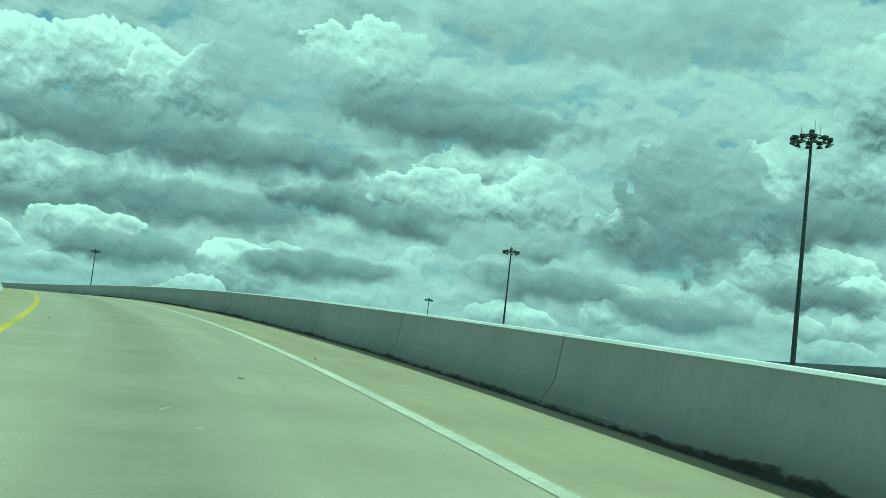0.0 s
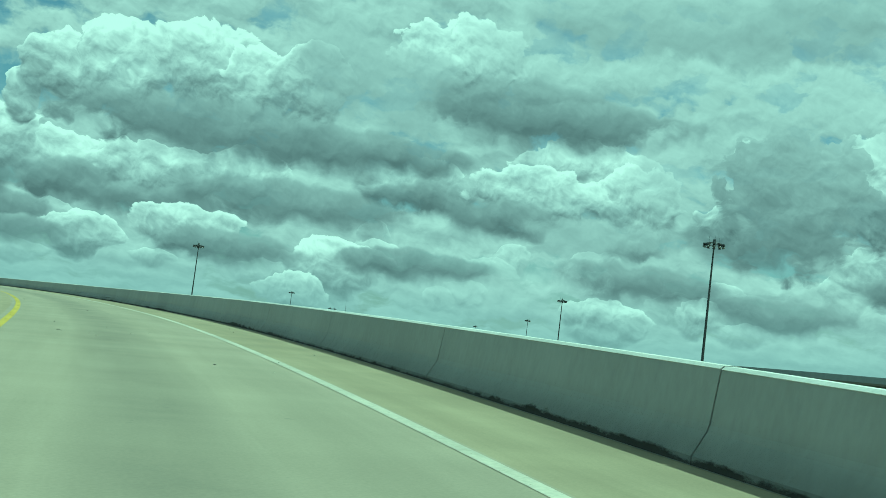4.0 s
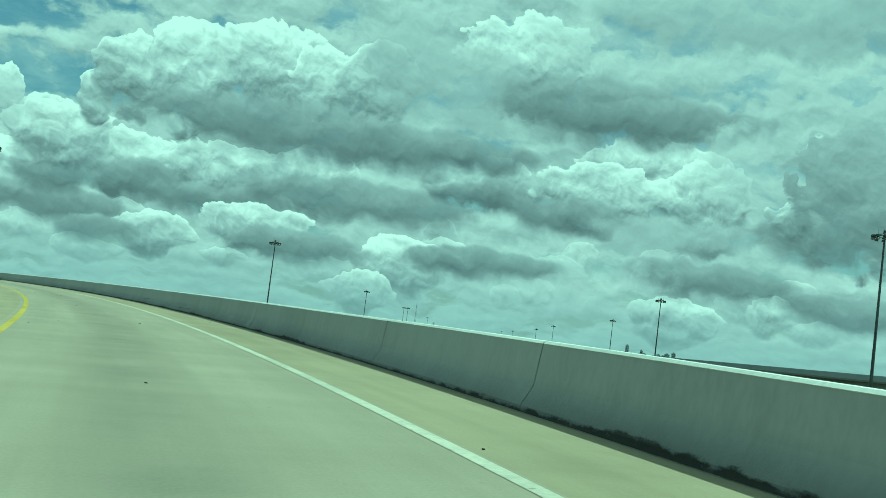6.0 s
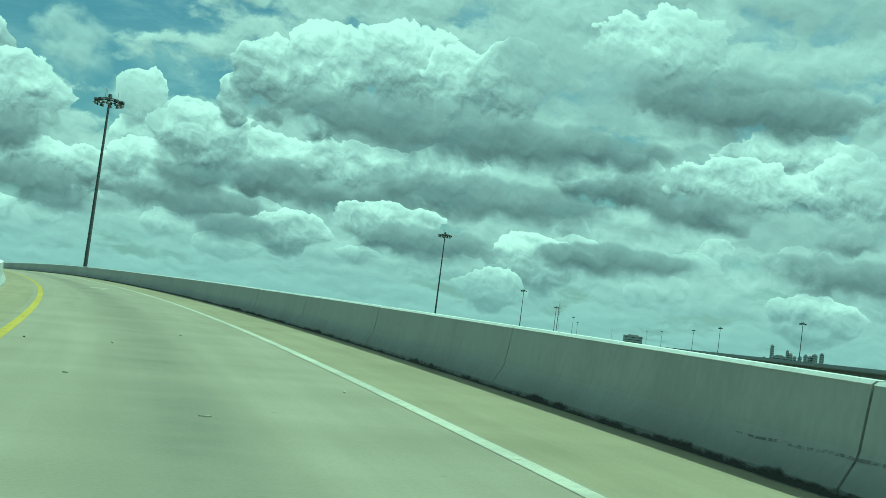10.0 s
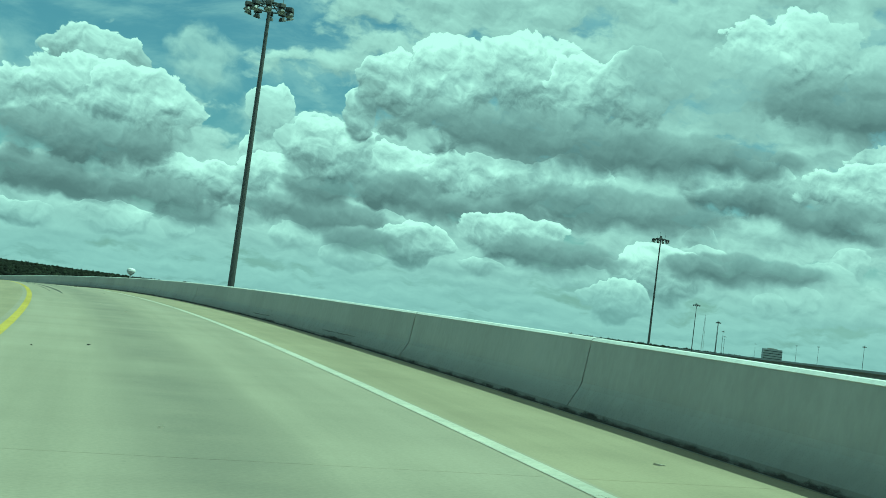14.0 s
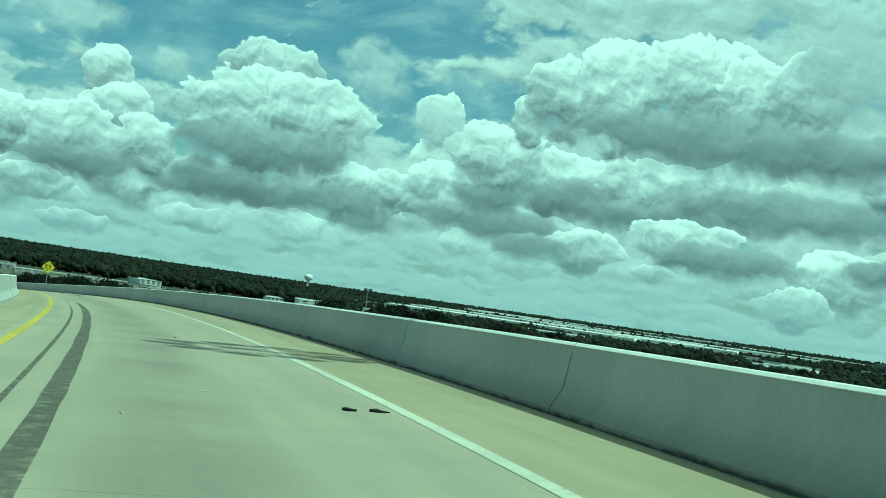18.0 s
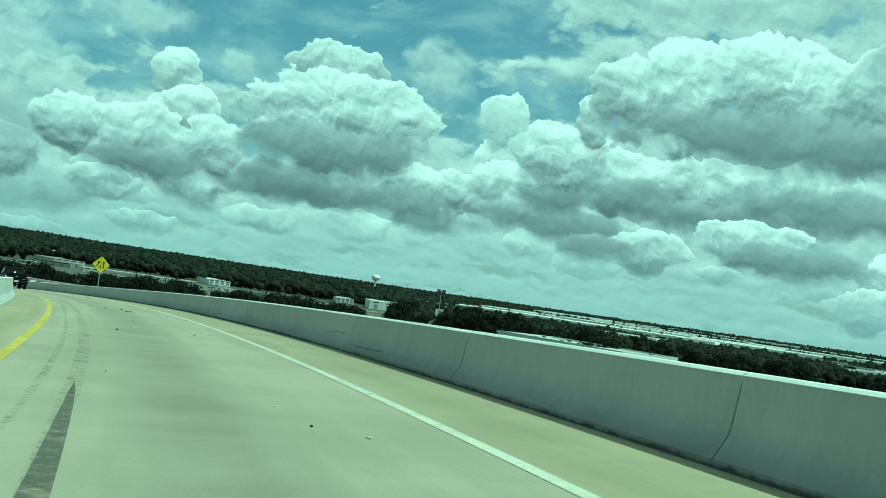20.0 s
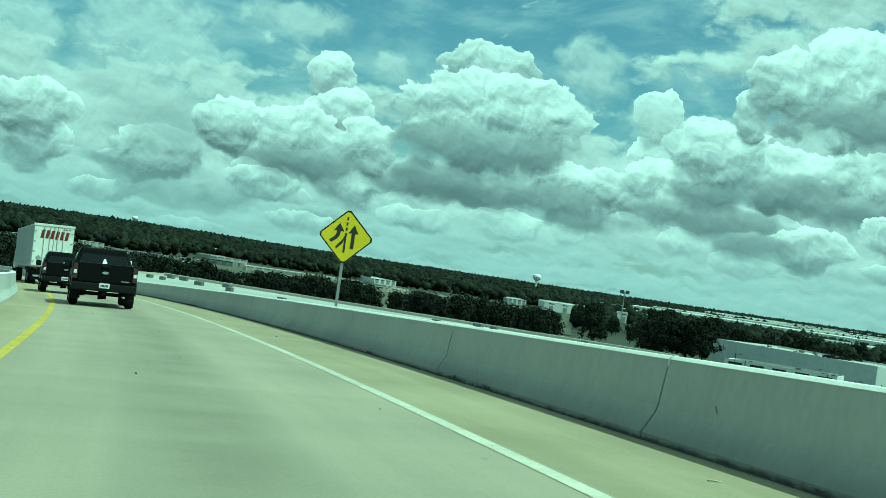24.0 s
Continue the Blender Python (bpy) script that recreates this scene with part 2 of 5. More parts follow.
cloud("lit", 30.3, 7.8, 1.7, 1.1)
cloud("lit", 32.7, 9.0, 1.1, 1.0)
cloud("lit", 43.8, 7.9, 2.0, 1.1)
cloud("lit", 41.3, 10.1, 2.2, 1.2)
cloud("lit", 42.0, 8.0, 3.1, 1.8)
cloud("lit", 38.9, 8.0, 2.5, 1.8)
cloud("dark", 41.3, 6.2, 4.8, 1.0)
cloud("soft", 36.2, 10.9, 2.0, 1.5)
cloud("lit", 31.8, 5.5, 2.0, 1.2)
cloud("dark", 29.8, 4.2, 3.7, 0.7)
cloud("lit", 24.9, 3.5, 1.7, 0.8)
cloud("dark", 27.6, 3.2, 2.0, 0.6)
cloud("lit", 26.7, 6.8, 2.8, 1.1)
cloud("dark", 25.2, 5.9, 3.1, 0.9)
cloud("dark", 29.7, 5.5, 2.0, 0.7)
cloud("lit", 29.5, 7.5, 2.3, 1.2)
cloud("soft", 32.8, 8.6, 1.7, 1.1)
cloud("lit", 28.3, 9.6, 0.8, 0.9)
cloud("lit", 26.8, 11.1, 1.7, 1.4)
cloud("lit", 24.2, 12.0, 1.7, 1.6)
cloud("lit", -1.2, 2.3, 2.0, 0.9)
cloud("lit", -5.6, 3.0, 1.1, 0.7)
cloud("dark", -9.4, 3.5, 3.4, 0.7)
cloud("lit", -15.3, 6.1, 3.1, 1.2)
cloud("lit", -17.9, 5.4, 1.1, 0.8)
cloud("dark", -15.7, 5.1, 3.1, 0.6)
cloud("dark", -2.4, 4.4, 4.8, 0.8)
cloud("soft", 4.7, 3.6, 5.6, 1.6)
cloud("lit", 12.5, 3.5, 2.3, 1.1)
cloud("dark", 8.7, 4.0, 4.0, 0.7)
cloud("lit", 14.5, 1.9, 1.7, 0.8)
cloud("dark", -8.5, 7.0, 4.2, 1.1)
cloud("lit", -6.8, 7.8, 1.7, 0.7)
cloud("lit", 21.6, 6.9, 2.8, 1.1)
cloud("dark", 21.6, 5.4, 3.7, 0.8)
cloud("lit", 17.4, 7.3, 2.0, 1.1)
cloud("dark", 14.8, 6.3, 6.2, 0.9)
cloud("lit", 19.9, 4.4, 2.5, 0.9)
cloud("dark", 17.7, 3.7, 3.4, 0.7)
cloud("lit", 9.2, 8.2, 2.5, 1.1)
cloud("dark", 8.0, 7.4, 3.1, 0.7)
cloud("lit", 0.4, 9.2, 3.7, 1.6)
cloud("lit", -2.3, 8.1, 2.0, 1.7)
cloud("lit", 2.9, 8.1, 3.1, 1.3)
cloud("dark", 4.5, 6.8, 3.1, 0.8)
cloud("mid", -0.7, 6.4, 4.5, 0.9)
cloud("lit", -13.4, 10.1, 3.1, 1.9)
cloud("lit", -16.7, 11.1, 2.5, 1.7)
cloud("dark", -16.4, 8.7, 3.4, 1.1)
cloud("lit", -7.7, 10.4, 1.3, 1.3)
cloud("dusk", -9.5, 9.7, 3.2, 2.4)
cloud("lit", -17.5, 14.9, 2.0, 2.0)
cloud("soft", -8.4, 14.2, 7.3, 1.3)
cloud("lit", 23.8, 11.6, 2.0, 1.9)
cloud("lit", 20.0, 12.3, 2.8, 1.8)
cloud("lit", 17.2, 11.7, 1.7, 1.6)
cloud("lit", 14.8, 12.1, 1.7, 1.7)
cloud("mid", 13.3, 13.4, 2.5, 2.5)
cloud("dark", 19.3, 9.5, 6.8, 1.2)
cloud("dark", 13.3, 9.3, 5.1, 1.0)
cloud("dark", 9.3, 9.3, 3.1, 0.7)
cloud("lit", 7.4, 14.2, 3.1, 1.9)
cloud("soft", 4.0, 15.3, 3.4, 1.7)
cloud("mid", 9.6, 12.6, 2.6, 2.0)
cloud("dark", 4.0, 12.3, 5.4, 1.4)
cloud("dark", -0.1, 11.9, 4.8, 1.0)
cloud("mid", -2.4, 17.0, 6.6, 1.7)
cloud("mid", -10.4, 17.0, 6.2, 1.6)
cloud("mid", 1.9, 16.9, 2.5, 1.0)
cloud("mid", -12.2, 18.2, 5.6, 1.1)
cloud("soft", -12.0, 14.0, 5.9, 1.6)
cloud("soft", -15.8, 16.6, 3.1, 2.3)
cloud("soft", -3.3, 14.6, 4.0, 1.1)
cloud("soft", -15.4, 12.1, 2.5, 1.4)
cloud("soft", -3.5, 10.2, 2.0, 2.0)

paint = W.mix(COVER, paint, W.ramp(TONE, *CLOUD_TONES))
haze = W.smooth(EL, 4.2, 0.2, 0.0, 0.66)
paint = W.mix(haze, paint, (0.425, 0.475, 0.505))
back = W.node("ShaderNodeBackground")
W.put(back.inputs["Color"], paint)
back.inputs["Strength"].default_value = 1.0
W.put(W.node("ShaderNodeOutputWorld").inputs["Surface"], back.outputs[0])

sun = new("sun", bpy.data.lights.new("sun", "SUN"))
sun.data.energy, sun.data.angle, sun.data.color = 4.5, radians(0.6), (1.0, 0.95, 0.87)
a, e = radians(SUN_AZ), radians(SUN_EL)
sun.matrix_world = look((-math.sin(a) * math.cos(e) * 90, math.cos(a) * math.cos(e) * 90, math.sin(e) * 90 + DECK), (0, 0, DECK))


# ---- materials ----
def surface(name, base, rough=0.8, metal=0.0, vary=0.25, scale=1.0, fine=18.0, bump=0.15, tint=None, streak=0.0, per_piece=0.0, spec=0.4, per_island=0.0):
    """A surface with broad stains and fine grain; metres. tint: a second colour that the stains lead to."""
    m = bpy.data.materials.new(name)
    m.use_nodes = True
    g = Nodes(m.node_tree)
    b = m.node_tree.nodes["Principled BSDF"]
    p = g.node("ShaderNodeNewGeometry").outputs["Position"]
    if streak:
        p = g.vec("MULTIPLY", p, (1.0, 1.0, streak))
    broad = g.noise(p, 0.35 * scale, 5.0, 0.6)
    mid = g.noise(p, 2.2 * scale, 5.0, 0.6)
    grit = g.noise(p, fine * scale, 3.0, 0.6)
    amount = g.math("ADD", g.math("MULTIPLY", broad, 0.45), g.math("ADD", g.math("MULTIPLY", mid, 0.35), g.math("MULTIPLY", grit, 0.2)))
    second = tint or tuple(c * (1 - vary) for c in base)
    col = g.mix(g.smooth(amount, 0.36, 0.64), second, base)
    k = g.math("MULTIPLY_ADD", g.math("SUBTRACT", grit, 0.5), vary, 1.0)
    if per_piece:
        r = g.node("ShaderNodeObjectInfo").outputs["Random"]
        k = g.math("MULTIPLY", k, g.math("MULTIPLY_ADD", g.math("SUBTRACT", r, 0.5), per_piece, 1.0))
    if per_island:
        r = g.node("ShaderNodeNewGeometry").outputs["Random Per Island"]
        k = g.math("MULTIPLY", k, g.math("MULTIPLY_ADD", g.math("SUBTRACT", g.math("POWER", r, 2.0), 0.33), per_island, 1.0))
    g.put(b.inputs["Base Color"], g.vec("SCALE", col, k))
    g.put(b.inputs["Roughness"], g.math("MULTIPLY_ADD", g.math("SUBTRACT", mid, 0.5), 0.25, rough, clamp=True))
    b.inputs["Metallic"].default_value = metal
    b.inputs["Specular IOR Level"].default_value = spec
    if bump:
        n = g.node("ShaderNodeBump")
        n.inputs["Strength"].default_value = bump
        n.inputs["Distance"].default_value = 0.02
        g.put(n.inputs["Height"], g.math("ADD", grit, mid))
        g.put(b.inputs["Normal"], n.outputs[0])
    return m


def pavement_material(name, lane, worn, oil):
    """Grooved concrete: u runs across, v along the road, in metres."""
    m = bpy.data.materials.new(name)
    m.use_nodes = True
    g = Nodes(m.node_tree)
    b = m.node_tree.nodes["Principled BSDF"]
    uv = g.node("ShaderNodeUVMap", uv_map="lane").outputs[0]
    u, v, _ = g.split(uv)
    along = g.noise(g.xyz(g.math("MULTIPLY", u, 1.0), g.math("MULTIPLY", v, 0.05), 0.0), 1.3, 5.0, 0.6)
    blot = g.noise(uv, 0.5, 5.0, 0.62)
    grit = g.noise(uv, 34.0, 3.0, 0.6)
    smear = g.noise(g.xyz(g.math("MULTIPLY", u, 2.0), g.math("MULTIPLY", v, 0.4), 3.0), 1.6, 6.0, 0.68)
    col = g.mix(g.smooth(g.math("ADD", g.math("MULTIPLY", along, 0.6), g.math("MULTIPLY", blot, 0.4)), 0.34, 0.66), worn, lane)
    # oil drip between the wheel paths
    off = g.math("DIVIDE", g.math("SUBTRACT", u, 0.45), 0.75)
    drip = g.math("MULTIPLY", g.math("SUBTRACT", 1.0, g.math("MINIMUM", g.math("MULTIPLY", off, off), 1.0)), g.smooth(blot, 0.3, 0.7, 0.22, 0.72))
    col = g.mix(drip, col, oil)
    col = g.mix(g.smooth(smear, 0.58, 0.74, 0.0, 0.35), col, worn)
    # bands across the lane where the pours met, and small dark spots
    across = g.noise(g.xyz(g.math("MULTIPLY", u, 0.12), v, 7.0), 0.55, 5.0, 0.6)
    col = g.vec("SCALE", col, g.math("MULTIPLY_ADD", g.math("SUBTRACT", across, 0.5), 0.38, 1.0))
    spot = g.noise(g.xyz(u, g.math("MULTIPLY", v, 0.7), 11.0), 5.5, 3.0, 0.6)
    col = g.mix(g.smooth(spot, 0.70, 0.78, 0.0, 0.45), col, oil)
    col = g.vec("SCALE", col, g.math("MULTIPLY_ADD", g.math("SUBTRACT", grit, 0.5), 0.35, 1.0))
    g.put(b.inputs["Base Color"], col)
    g.put(b.inputs["Roughness"], g.math("MULTIPLY_ADD", blot, 0.2, 0.72))
    b.inputs["Specular IOR Level"].default_value = 0.3
    groove = g.node("ShaderNodeTexWave", wave_type="BANDS", bands_direction="Y")
    g.put(groove.inputs["Vector"], uv)
    groove.inputs["Scale"].default_value = 8.0
    n = g.node("ShaderNodeBump")
    n.inputs["Strength"].default_value = 0.12
    n.inputs["Distance"].default_value = 0.01
    g.put(n.inputs["Height"], g.math("ADD", grit, g.math("MULTIPLY", groove.outputs["Fac"], 0.3)))
    g.put(b.inputs["Normal"], n.outputs[0])
    return m


def stain_material(name, base, cover, scale=2.0, soft=0.08):
    """A worn film of paint, rubber or grime, broken through to the ground below by its own wear."""
    m = surface(name, base, 0.85, vary=0.3)
    g = Nodes(m.node_tree)
    b = m.node_tree.nodes["Principled BSDF"]
    p = g.node("ShaderNodeNewGeometry").outputs["Position"]
    wear = g.noise(p, scale, 8.0, 0.72)
    g.put(b.inputs["Alpha"], g.smooth(wear, cover - soft, cover + soft, 1.0, 0.0))
    return m


def grime_shade_material(name, base):
    """Dirt, with the toe's shade painted in, on a strip whose v runs from 0 at the foot to 1 where the last splashes
    end; u in metres.
    """
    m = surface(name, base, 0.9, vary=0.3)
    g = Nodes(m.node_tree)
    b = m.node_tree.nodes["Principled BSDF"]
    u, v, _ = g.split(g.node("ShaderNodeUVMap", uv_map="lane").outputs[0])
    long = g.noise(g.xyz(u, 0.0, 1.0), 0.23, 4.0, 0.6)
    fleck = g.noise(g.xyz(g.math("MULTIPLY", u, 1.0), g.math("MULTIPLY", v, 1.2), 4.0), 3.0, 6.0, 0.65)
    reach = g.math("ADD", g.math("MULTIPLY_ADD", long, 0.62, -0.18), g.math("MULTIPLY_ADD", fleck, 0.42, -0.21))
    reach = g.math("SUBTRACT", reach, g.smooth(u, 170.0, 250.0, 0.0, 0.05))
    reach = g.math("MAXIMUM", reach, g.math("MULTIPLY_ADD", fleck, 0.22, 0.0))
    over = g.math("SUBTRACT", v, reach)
    # dark toe band and film fading upwards: dirt and shade in one colour
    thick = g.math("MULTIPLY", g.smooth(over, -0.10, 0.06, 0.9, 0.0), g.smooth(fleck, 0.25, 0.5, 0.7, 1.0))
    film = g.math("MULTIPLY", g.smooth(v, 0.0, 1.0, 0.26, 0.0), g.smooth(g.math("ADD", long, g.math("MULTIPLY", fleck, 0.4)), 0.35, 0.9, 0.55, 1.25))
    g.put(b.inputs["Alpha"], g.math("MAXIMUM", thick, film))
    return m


LANE = pavement_material("lane_concrete", (0.318, 0.273, 0.202), (0.258, 0.223, 0.163), (0.155, 0.137, 0.106))
SHOULDER = pavement_material("shoulder_concrete", (0.315, 0.265, 0.172), (0.235, 0.197, 0.125), (0.28, 0.235, 0.15))
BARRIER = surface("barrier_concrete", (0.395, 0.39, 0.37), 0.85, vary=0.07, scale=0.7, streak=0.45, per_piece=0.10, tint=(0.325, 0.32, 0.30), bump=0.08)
# the barrier's concrete again, paler: sunlight on its top edge put into the colour
SUN_EDGE = surface("sun_edge_concrete", (0.72, 0.70, 0.65), 0.85, vary=0.2)
CONCRETE = surface("structural_concrete", (0.40, 0.37, 0.33), 0.85, vary=0.3, scale=0.4, streak=0.3)
JOINT = surface("joint_filler", (0.02, 0.019, 0.017), 0.9)
SEAL = surface("deck_joint_seal", (0.29, 0.248, 0.18), 0.9)
GRIME_SHADE = grime_shade_material("gutter_grime_shade", (0.045, 0.041, 0.034))
WHITE_PAINT = stain_material("white_road_paint", (0.54, 0.495, 0.40), 0.66, 9.0)
YELLOW_PAINT = stain_material("yellow_road_paint", (0.50, 0.375, 0.06), 0.64, 7.0)
RUBBER_MARK = stain_material("skid_rubber", (0.115, 0.10, 0.08), 0.55, 5.0, 0.22)
RUBBER_FAINT = stain_material("faint_skid_rubber", (0.20, 0.172, 0.13), 0.33, 6.0, 0.25)
SCUFF = stain_material("barrier_scuff", (0.19, 0.185, 0.17), 0.47, 7.0, 0.12)
PATCH = surface("fresh_patch_mortar", (0.46, 0.415, 0.335), 0.9, vary=0.15)
STEEL_DARK = surface("weathered_steel", (0.13, 0.13, 0.125), 0.5, 0.5, vary=0.35, scale=3.0, streak=0.2, bump=0.05)
GALV = surface("galvanised_steel", (0.45, 0.46, 0.46), 0.42, 0.7, vary=0.2, bump=0.04)
LENS = surface("lamp_lens", (0.55, 0.56, 0.55), 0.2, vary=0.1, bump=0.0, spec=0.6)
SIGN_YELLOW = surface("sign_yellow", (0.80, 0.62, 0.02), 0.4, vary=0.06, bump=0.0)
SIGN_BLACK = surface("sign_black", (0.03, 0.03, 0.03), 0.5, vary=0.1, bump=0.0)
GRASS = surface("dry_grass_land", (0.05, 0.05, 0.03), 0.95, vary=0.4, scale=0.02, fine=60.0, tint=(0.025, 0.028, 0.017))
DRY_FIELD = surface("dry_field_grass", (0.10, 0.095, 0.062), 0.95, vary=0.4, scale=0.05, fine=20.0, tint=(0.05, 0.052, 0.034))
LOT = surface("parking_concrete", (0.42, 0.40, 0.36), 0.9, vary=0.25, scale=0.1)
ASPHALT = surface("asphalt", (0.06, 0.06, 0.058), 0.9, vary=0.3, scale=0.3)
BARK = surface("bark", (0.07, 0.055, 0.04), 0.95, vary=0.4, scale=3.0)
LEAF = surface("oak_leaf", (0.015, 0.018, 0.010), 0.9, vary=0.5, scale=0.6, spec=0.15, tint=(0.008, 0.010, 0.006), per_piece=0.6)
# per_island: sunlit and shaded canopy put in as random clump tones
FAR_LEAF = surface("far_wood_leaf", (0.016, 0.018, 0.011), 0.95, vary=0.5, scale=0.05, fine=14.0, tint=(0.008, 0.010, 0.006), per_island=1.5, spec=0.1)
ROOF_WHITE = surface("white_roof_membrane", (0.62, 0.61, 0.58), 0.8, vary=0.15, scale=0.2)
ROOF_GREY = surface("grey_roof_metal", (0.22, 0.225, 0.22), 0.55, 0.2, vary=0.2, scale=0.2)
ROOF_PALE = surface("weathered_roof_membrane", (0.40, 0.39, 0.36), 0.85, vary=0.25, scale=0.15)
WALL_TAN = surface("tan_tilt_wall", (0.46, 0.41, 0.33), 0.9, vary=0.15, scale=0.3, per_piece=0.2)
WALL_GREY = surface("grey_metal_wall", (0.45, 0.47, 0.46), 0.6, 0.1, vary=0.15, scale=0.4, per_piece=0.2)
WALL_PALE = surface("pale_metal_wall", (0.62, 0.63, 0.61), 0.6, vary=0.15, scale=0.4, per_piece=0.1)
WALL_WHITE = surface("white_wall", (0.72, 0.71, 0.68), 0.8, vary=0.12, scale=0.4, per_piece=0.15)
DARK_GLASS = surface("dark_glass", (0.03, 0.035, 0.04), 0.12, vary=0.1, bump=0.0, spec=0.7)
DOCK_DOOR = surface("dock_door", (0.30, 0.31, 0.31), 0.6, vary=0.15)
UNIT_METAL = surface("rooftop_unit_metal", (0.16, 0.165, 0.165), 0.5, 0.4, vary=0.2)
CAR_BLACK = surface("black_car_paint", (0.005, 0.005, 0.0055), 0.3, 0.0, vary=0.15, bump=0.0, spec=0.07)
CAR_GLASS = surface("tinted_car_glass", (0.008, 0.009, 0.010), 0.12, vary=0.1, bump=0.0, spec=0.22)
PLASTIC = surface("black_plastic", (0.008, 0.008, 0.008), 0.6, vary=0.2, bump=0.05, spec=0.12)
TYRE = surface("tyre_rubber", (0.009, 0.0088, 0.0085), 0.85, vary=0.3, bump=0.2, spec=0.15)
RIM = surface("alloy_rim", (0.42, 0.42, 0.43), 0.35, 0.8, vary=0.15, bump=0.0)
CHROME = surface("dull_chrome", (0.55, 0.55, 0.56), 0.25, 0.95, vary=0.1, bump=0.0)
LAMP_RED = surface("red_lamp_lens", (0.035, 0.006, 0.006), 0.2, vary=0.1, bump=0.0, spec=0.7)
LAMP_CLEAR = surface("clear_lamp_lens", (0.7, 0.7, 0.68), 0.2, vary=0.1, bump=0.0, spec=0.7)
PLATE = surface("plate_white", (0.72, 0.73, 0.72), 0.5, vary=0.05, bump=0.0)
TRAILER_WHITE = surface("trailer_white_paint", (0.74, 0.73, 0.70), 0.4, vary=0.12, scale=0.7, tint=(0.60, 0.58, 0.53), bump=0.03)
TRAILER_SIDE = surface("trailer_aluminium", (0.56, 0.56, 0.55), 0.4, 0.35, vary=0.15, bump=0.03)
LETTER_RED = surface("dark_red_vinyl", (0.13, 0.018, 0.015), 0.5, vary=0.2, bump=0.0)


# ---- mesh helpers ----
def link(name, me, material, parent=None, label=""):
    if material:
        me.materials.append(material)
    ob = new(name, me)
    if parent:
        ob.parent = parent
    return tagged(ob, label) if label else ob


def part(name, bm, material, parent=None, label=""):
    me = bpy.data.meshes.new(name)
    bm.to_mesh(me)
    bm.free()
    return link(name, me, material, parent, label)


def raw(name, verts, faces, material, parent=None, label="", uv=None, smooth=False):
    me = bpy.data.meshes.new(name)
    me.from_pydata([tuple(v) for v in verts], [], faces)
    if uv is not None:
        layer = me.uv_layers.new(name="lane")
        flat_uv = np.array([uv[v] for f in faces for v in f], dtype=np.float32).ravel()
        layer.data.foreach_set("uv", flat_uv)
    if smooth:
        me.polygons.foreach_set("use_smooth", [True] * len(me.polygons))
    me.update()
    return link(name, me, material, parent, label)


def thing(name, m, label, category, group=""):
    ob = new(name)
    ob.matrix_basis = m
    return tagged(ob, label, category, group)


def box_bm(w, d, h, at=(0, 0, 0), bevel=0.0, bm=None):
    """A box of width x, depth y, height z, with its base's middle at 'at'."""
    bm = bm or bmesh.new()
    made = bmesh.ops.create_cube(bm, size=1.0, matrix=Matrix.Translation((at[0], at[1], at[2] + h / 2)) @ Matrix.Diagonal((w, d, h, 1)))["verts"]
    if bevel:
        edges = list({e for v in made for e in v.link_edges})
        bmesh.ops.bevel(bm, geom=edges, offset=bevel, segments=2, profile=0.6, affect="EDGES")
    return bm


def tube_bm(a, b, ra, rb=None, sides=10, bm=None):
    bm = bm or bmesh.new()
    a, b = Vector(a), Vector(b)
    m = Matrix.Translation((a + b) / 2) @ (b - a).to_track_quat("Z", "Y").to_matrix().to_4x4()
    bmesh.ops.create_cone(bm, cap_ends=True, segments=sides, radius1=ra, radius2=ra if rb is None else rb, depth=(b - a).length, matrix=m)
    return bm


def poly_bm(points, depth, bm=None):
    """A flat outline in x, z given a depth in y (towards -y)."""
    bm = bm or bmesh.new()
    front = [bm.verts.new((x, -depth, z)) for x, z in points]
    back_v = [bm.verts.new((x, 0, z)) for x, z in points]
    bm.faces.new(front)
    bm.faces.new(back_v[::-1])
    n = len(points)
    for i in range(n):
        j = (i + 1) % n
        bm.faces.new((front[j], front[i], back_v[i], back_v[j]))
    bmesh.ops.recalc_face_normals(bm, faces=bm.faces[:])
    return bm


# ---- the ramp's line: curvature and grade along its length ----
S_MIN, S_MAX, BANK = -80.0, 700.0, 0.035
CURVE = ((0, 2.50), (50, 2.12), (100, 1.93), (150, 2.09), (200, 2.06), (250, 1.85), (300, 1.91), (350, 1.80), (400, 1.92), (450, 2.04), (520, 1.5), (600, 0.0))
GRADE = ((0, 5.08), (40, 3.26), (90, 1.21), (150, 0.78), (210, 0.22), (270, -2.21), (340, -4.18), (420, -5.13))
STATIONS = np.arange(S_MIN, S_MAX + 1, 1.0)
_k = np.interp(STATIONS, *zip(*CURVE)) * 1e-3
_g = np.interp(STATIONS, *zip(*GRADE)) * 1e-2
_h = np.cumsum(_k)
_i0 = int(-S_MIN)
_h = _h - _h[_i0] + radians(16.26)
_x, _y, _z = np.cumsum(-np.sin(_h)), np.cumsum(np.cos(_h)), np.cumsum(_g)
_x, _y, _z = _x - _x[_i0], _y - _y[_i0], _z - _z[_i0] + DECK


def heading(s):
    return float(np.interp(s, STATIONS, _h))


def on_ramp(s, l, up=0.0):
    """The place at s metres along the ramp, l metres to the right of the camera's lane line, 'up' above the deck."""
    h = np.interp(s, STATIONS, _h)
    return Vector((np.interp(s, STATIONS, _x) + l * math.cos(h), np.interp(s, STATIONS, _y) + l * math.sin(h),
                   np.interp(s, STATIONS, _z) + l * BANK + up))


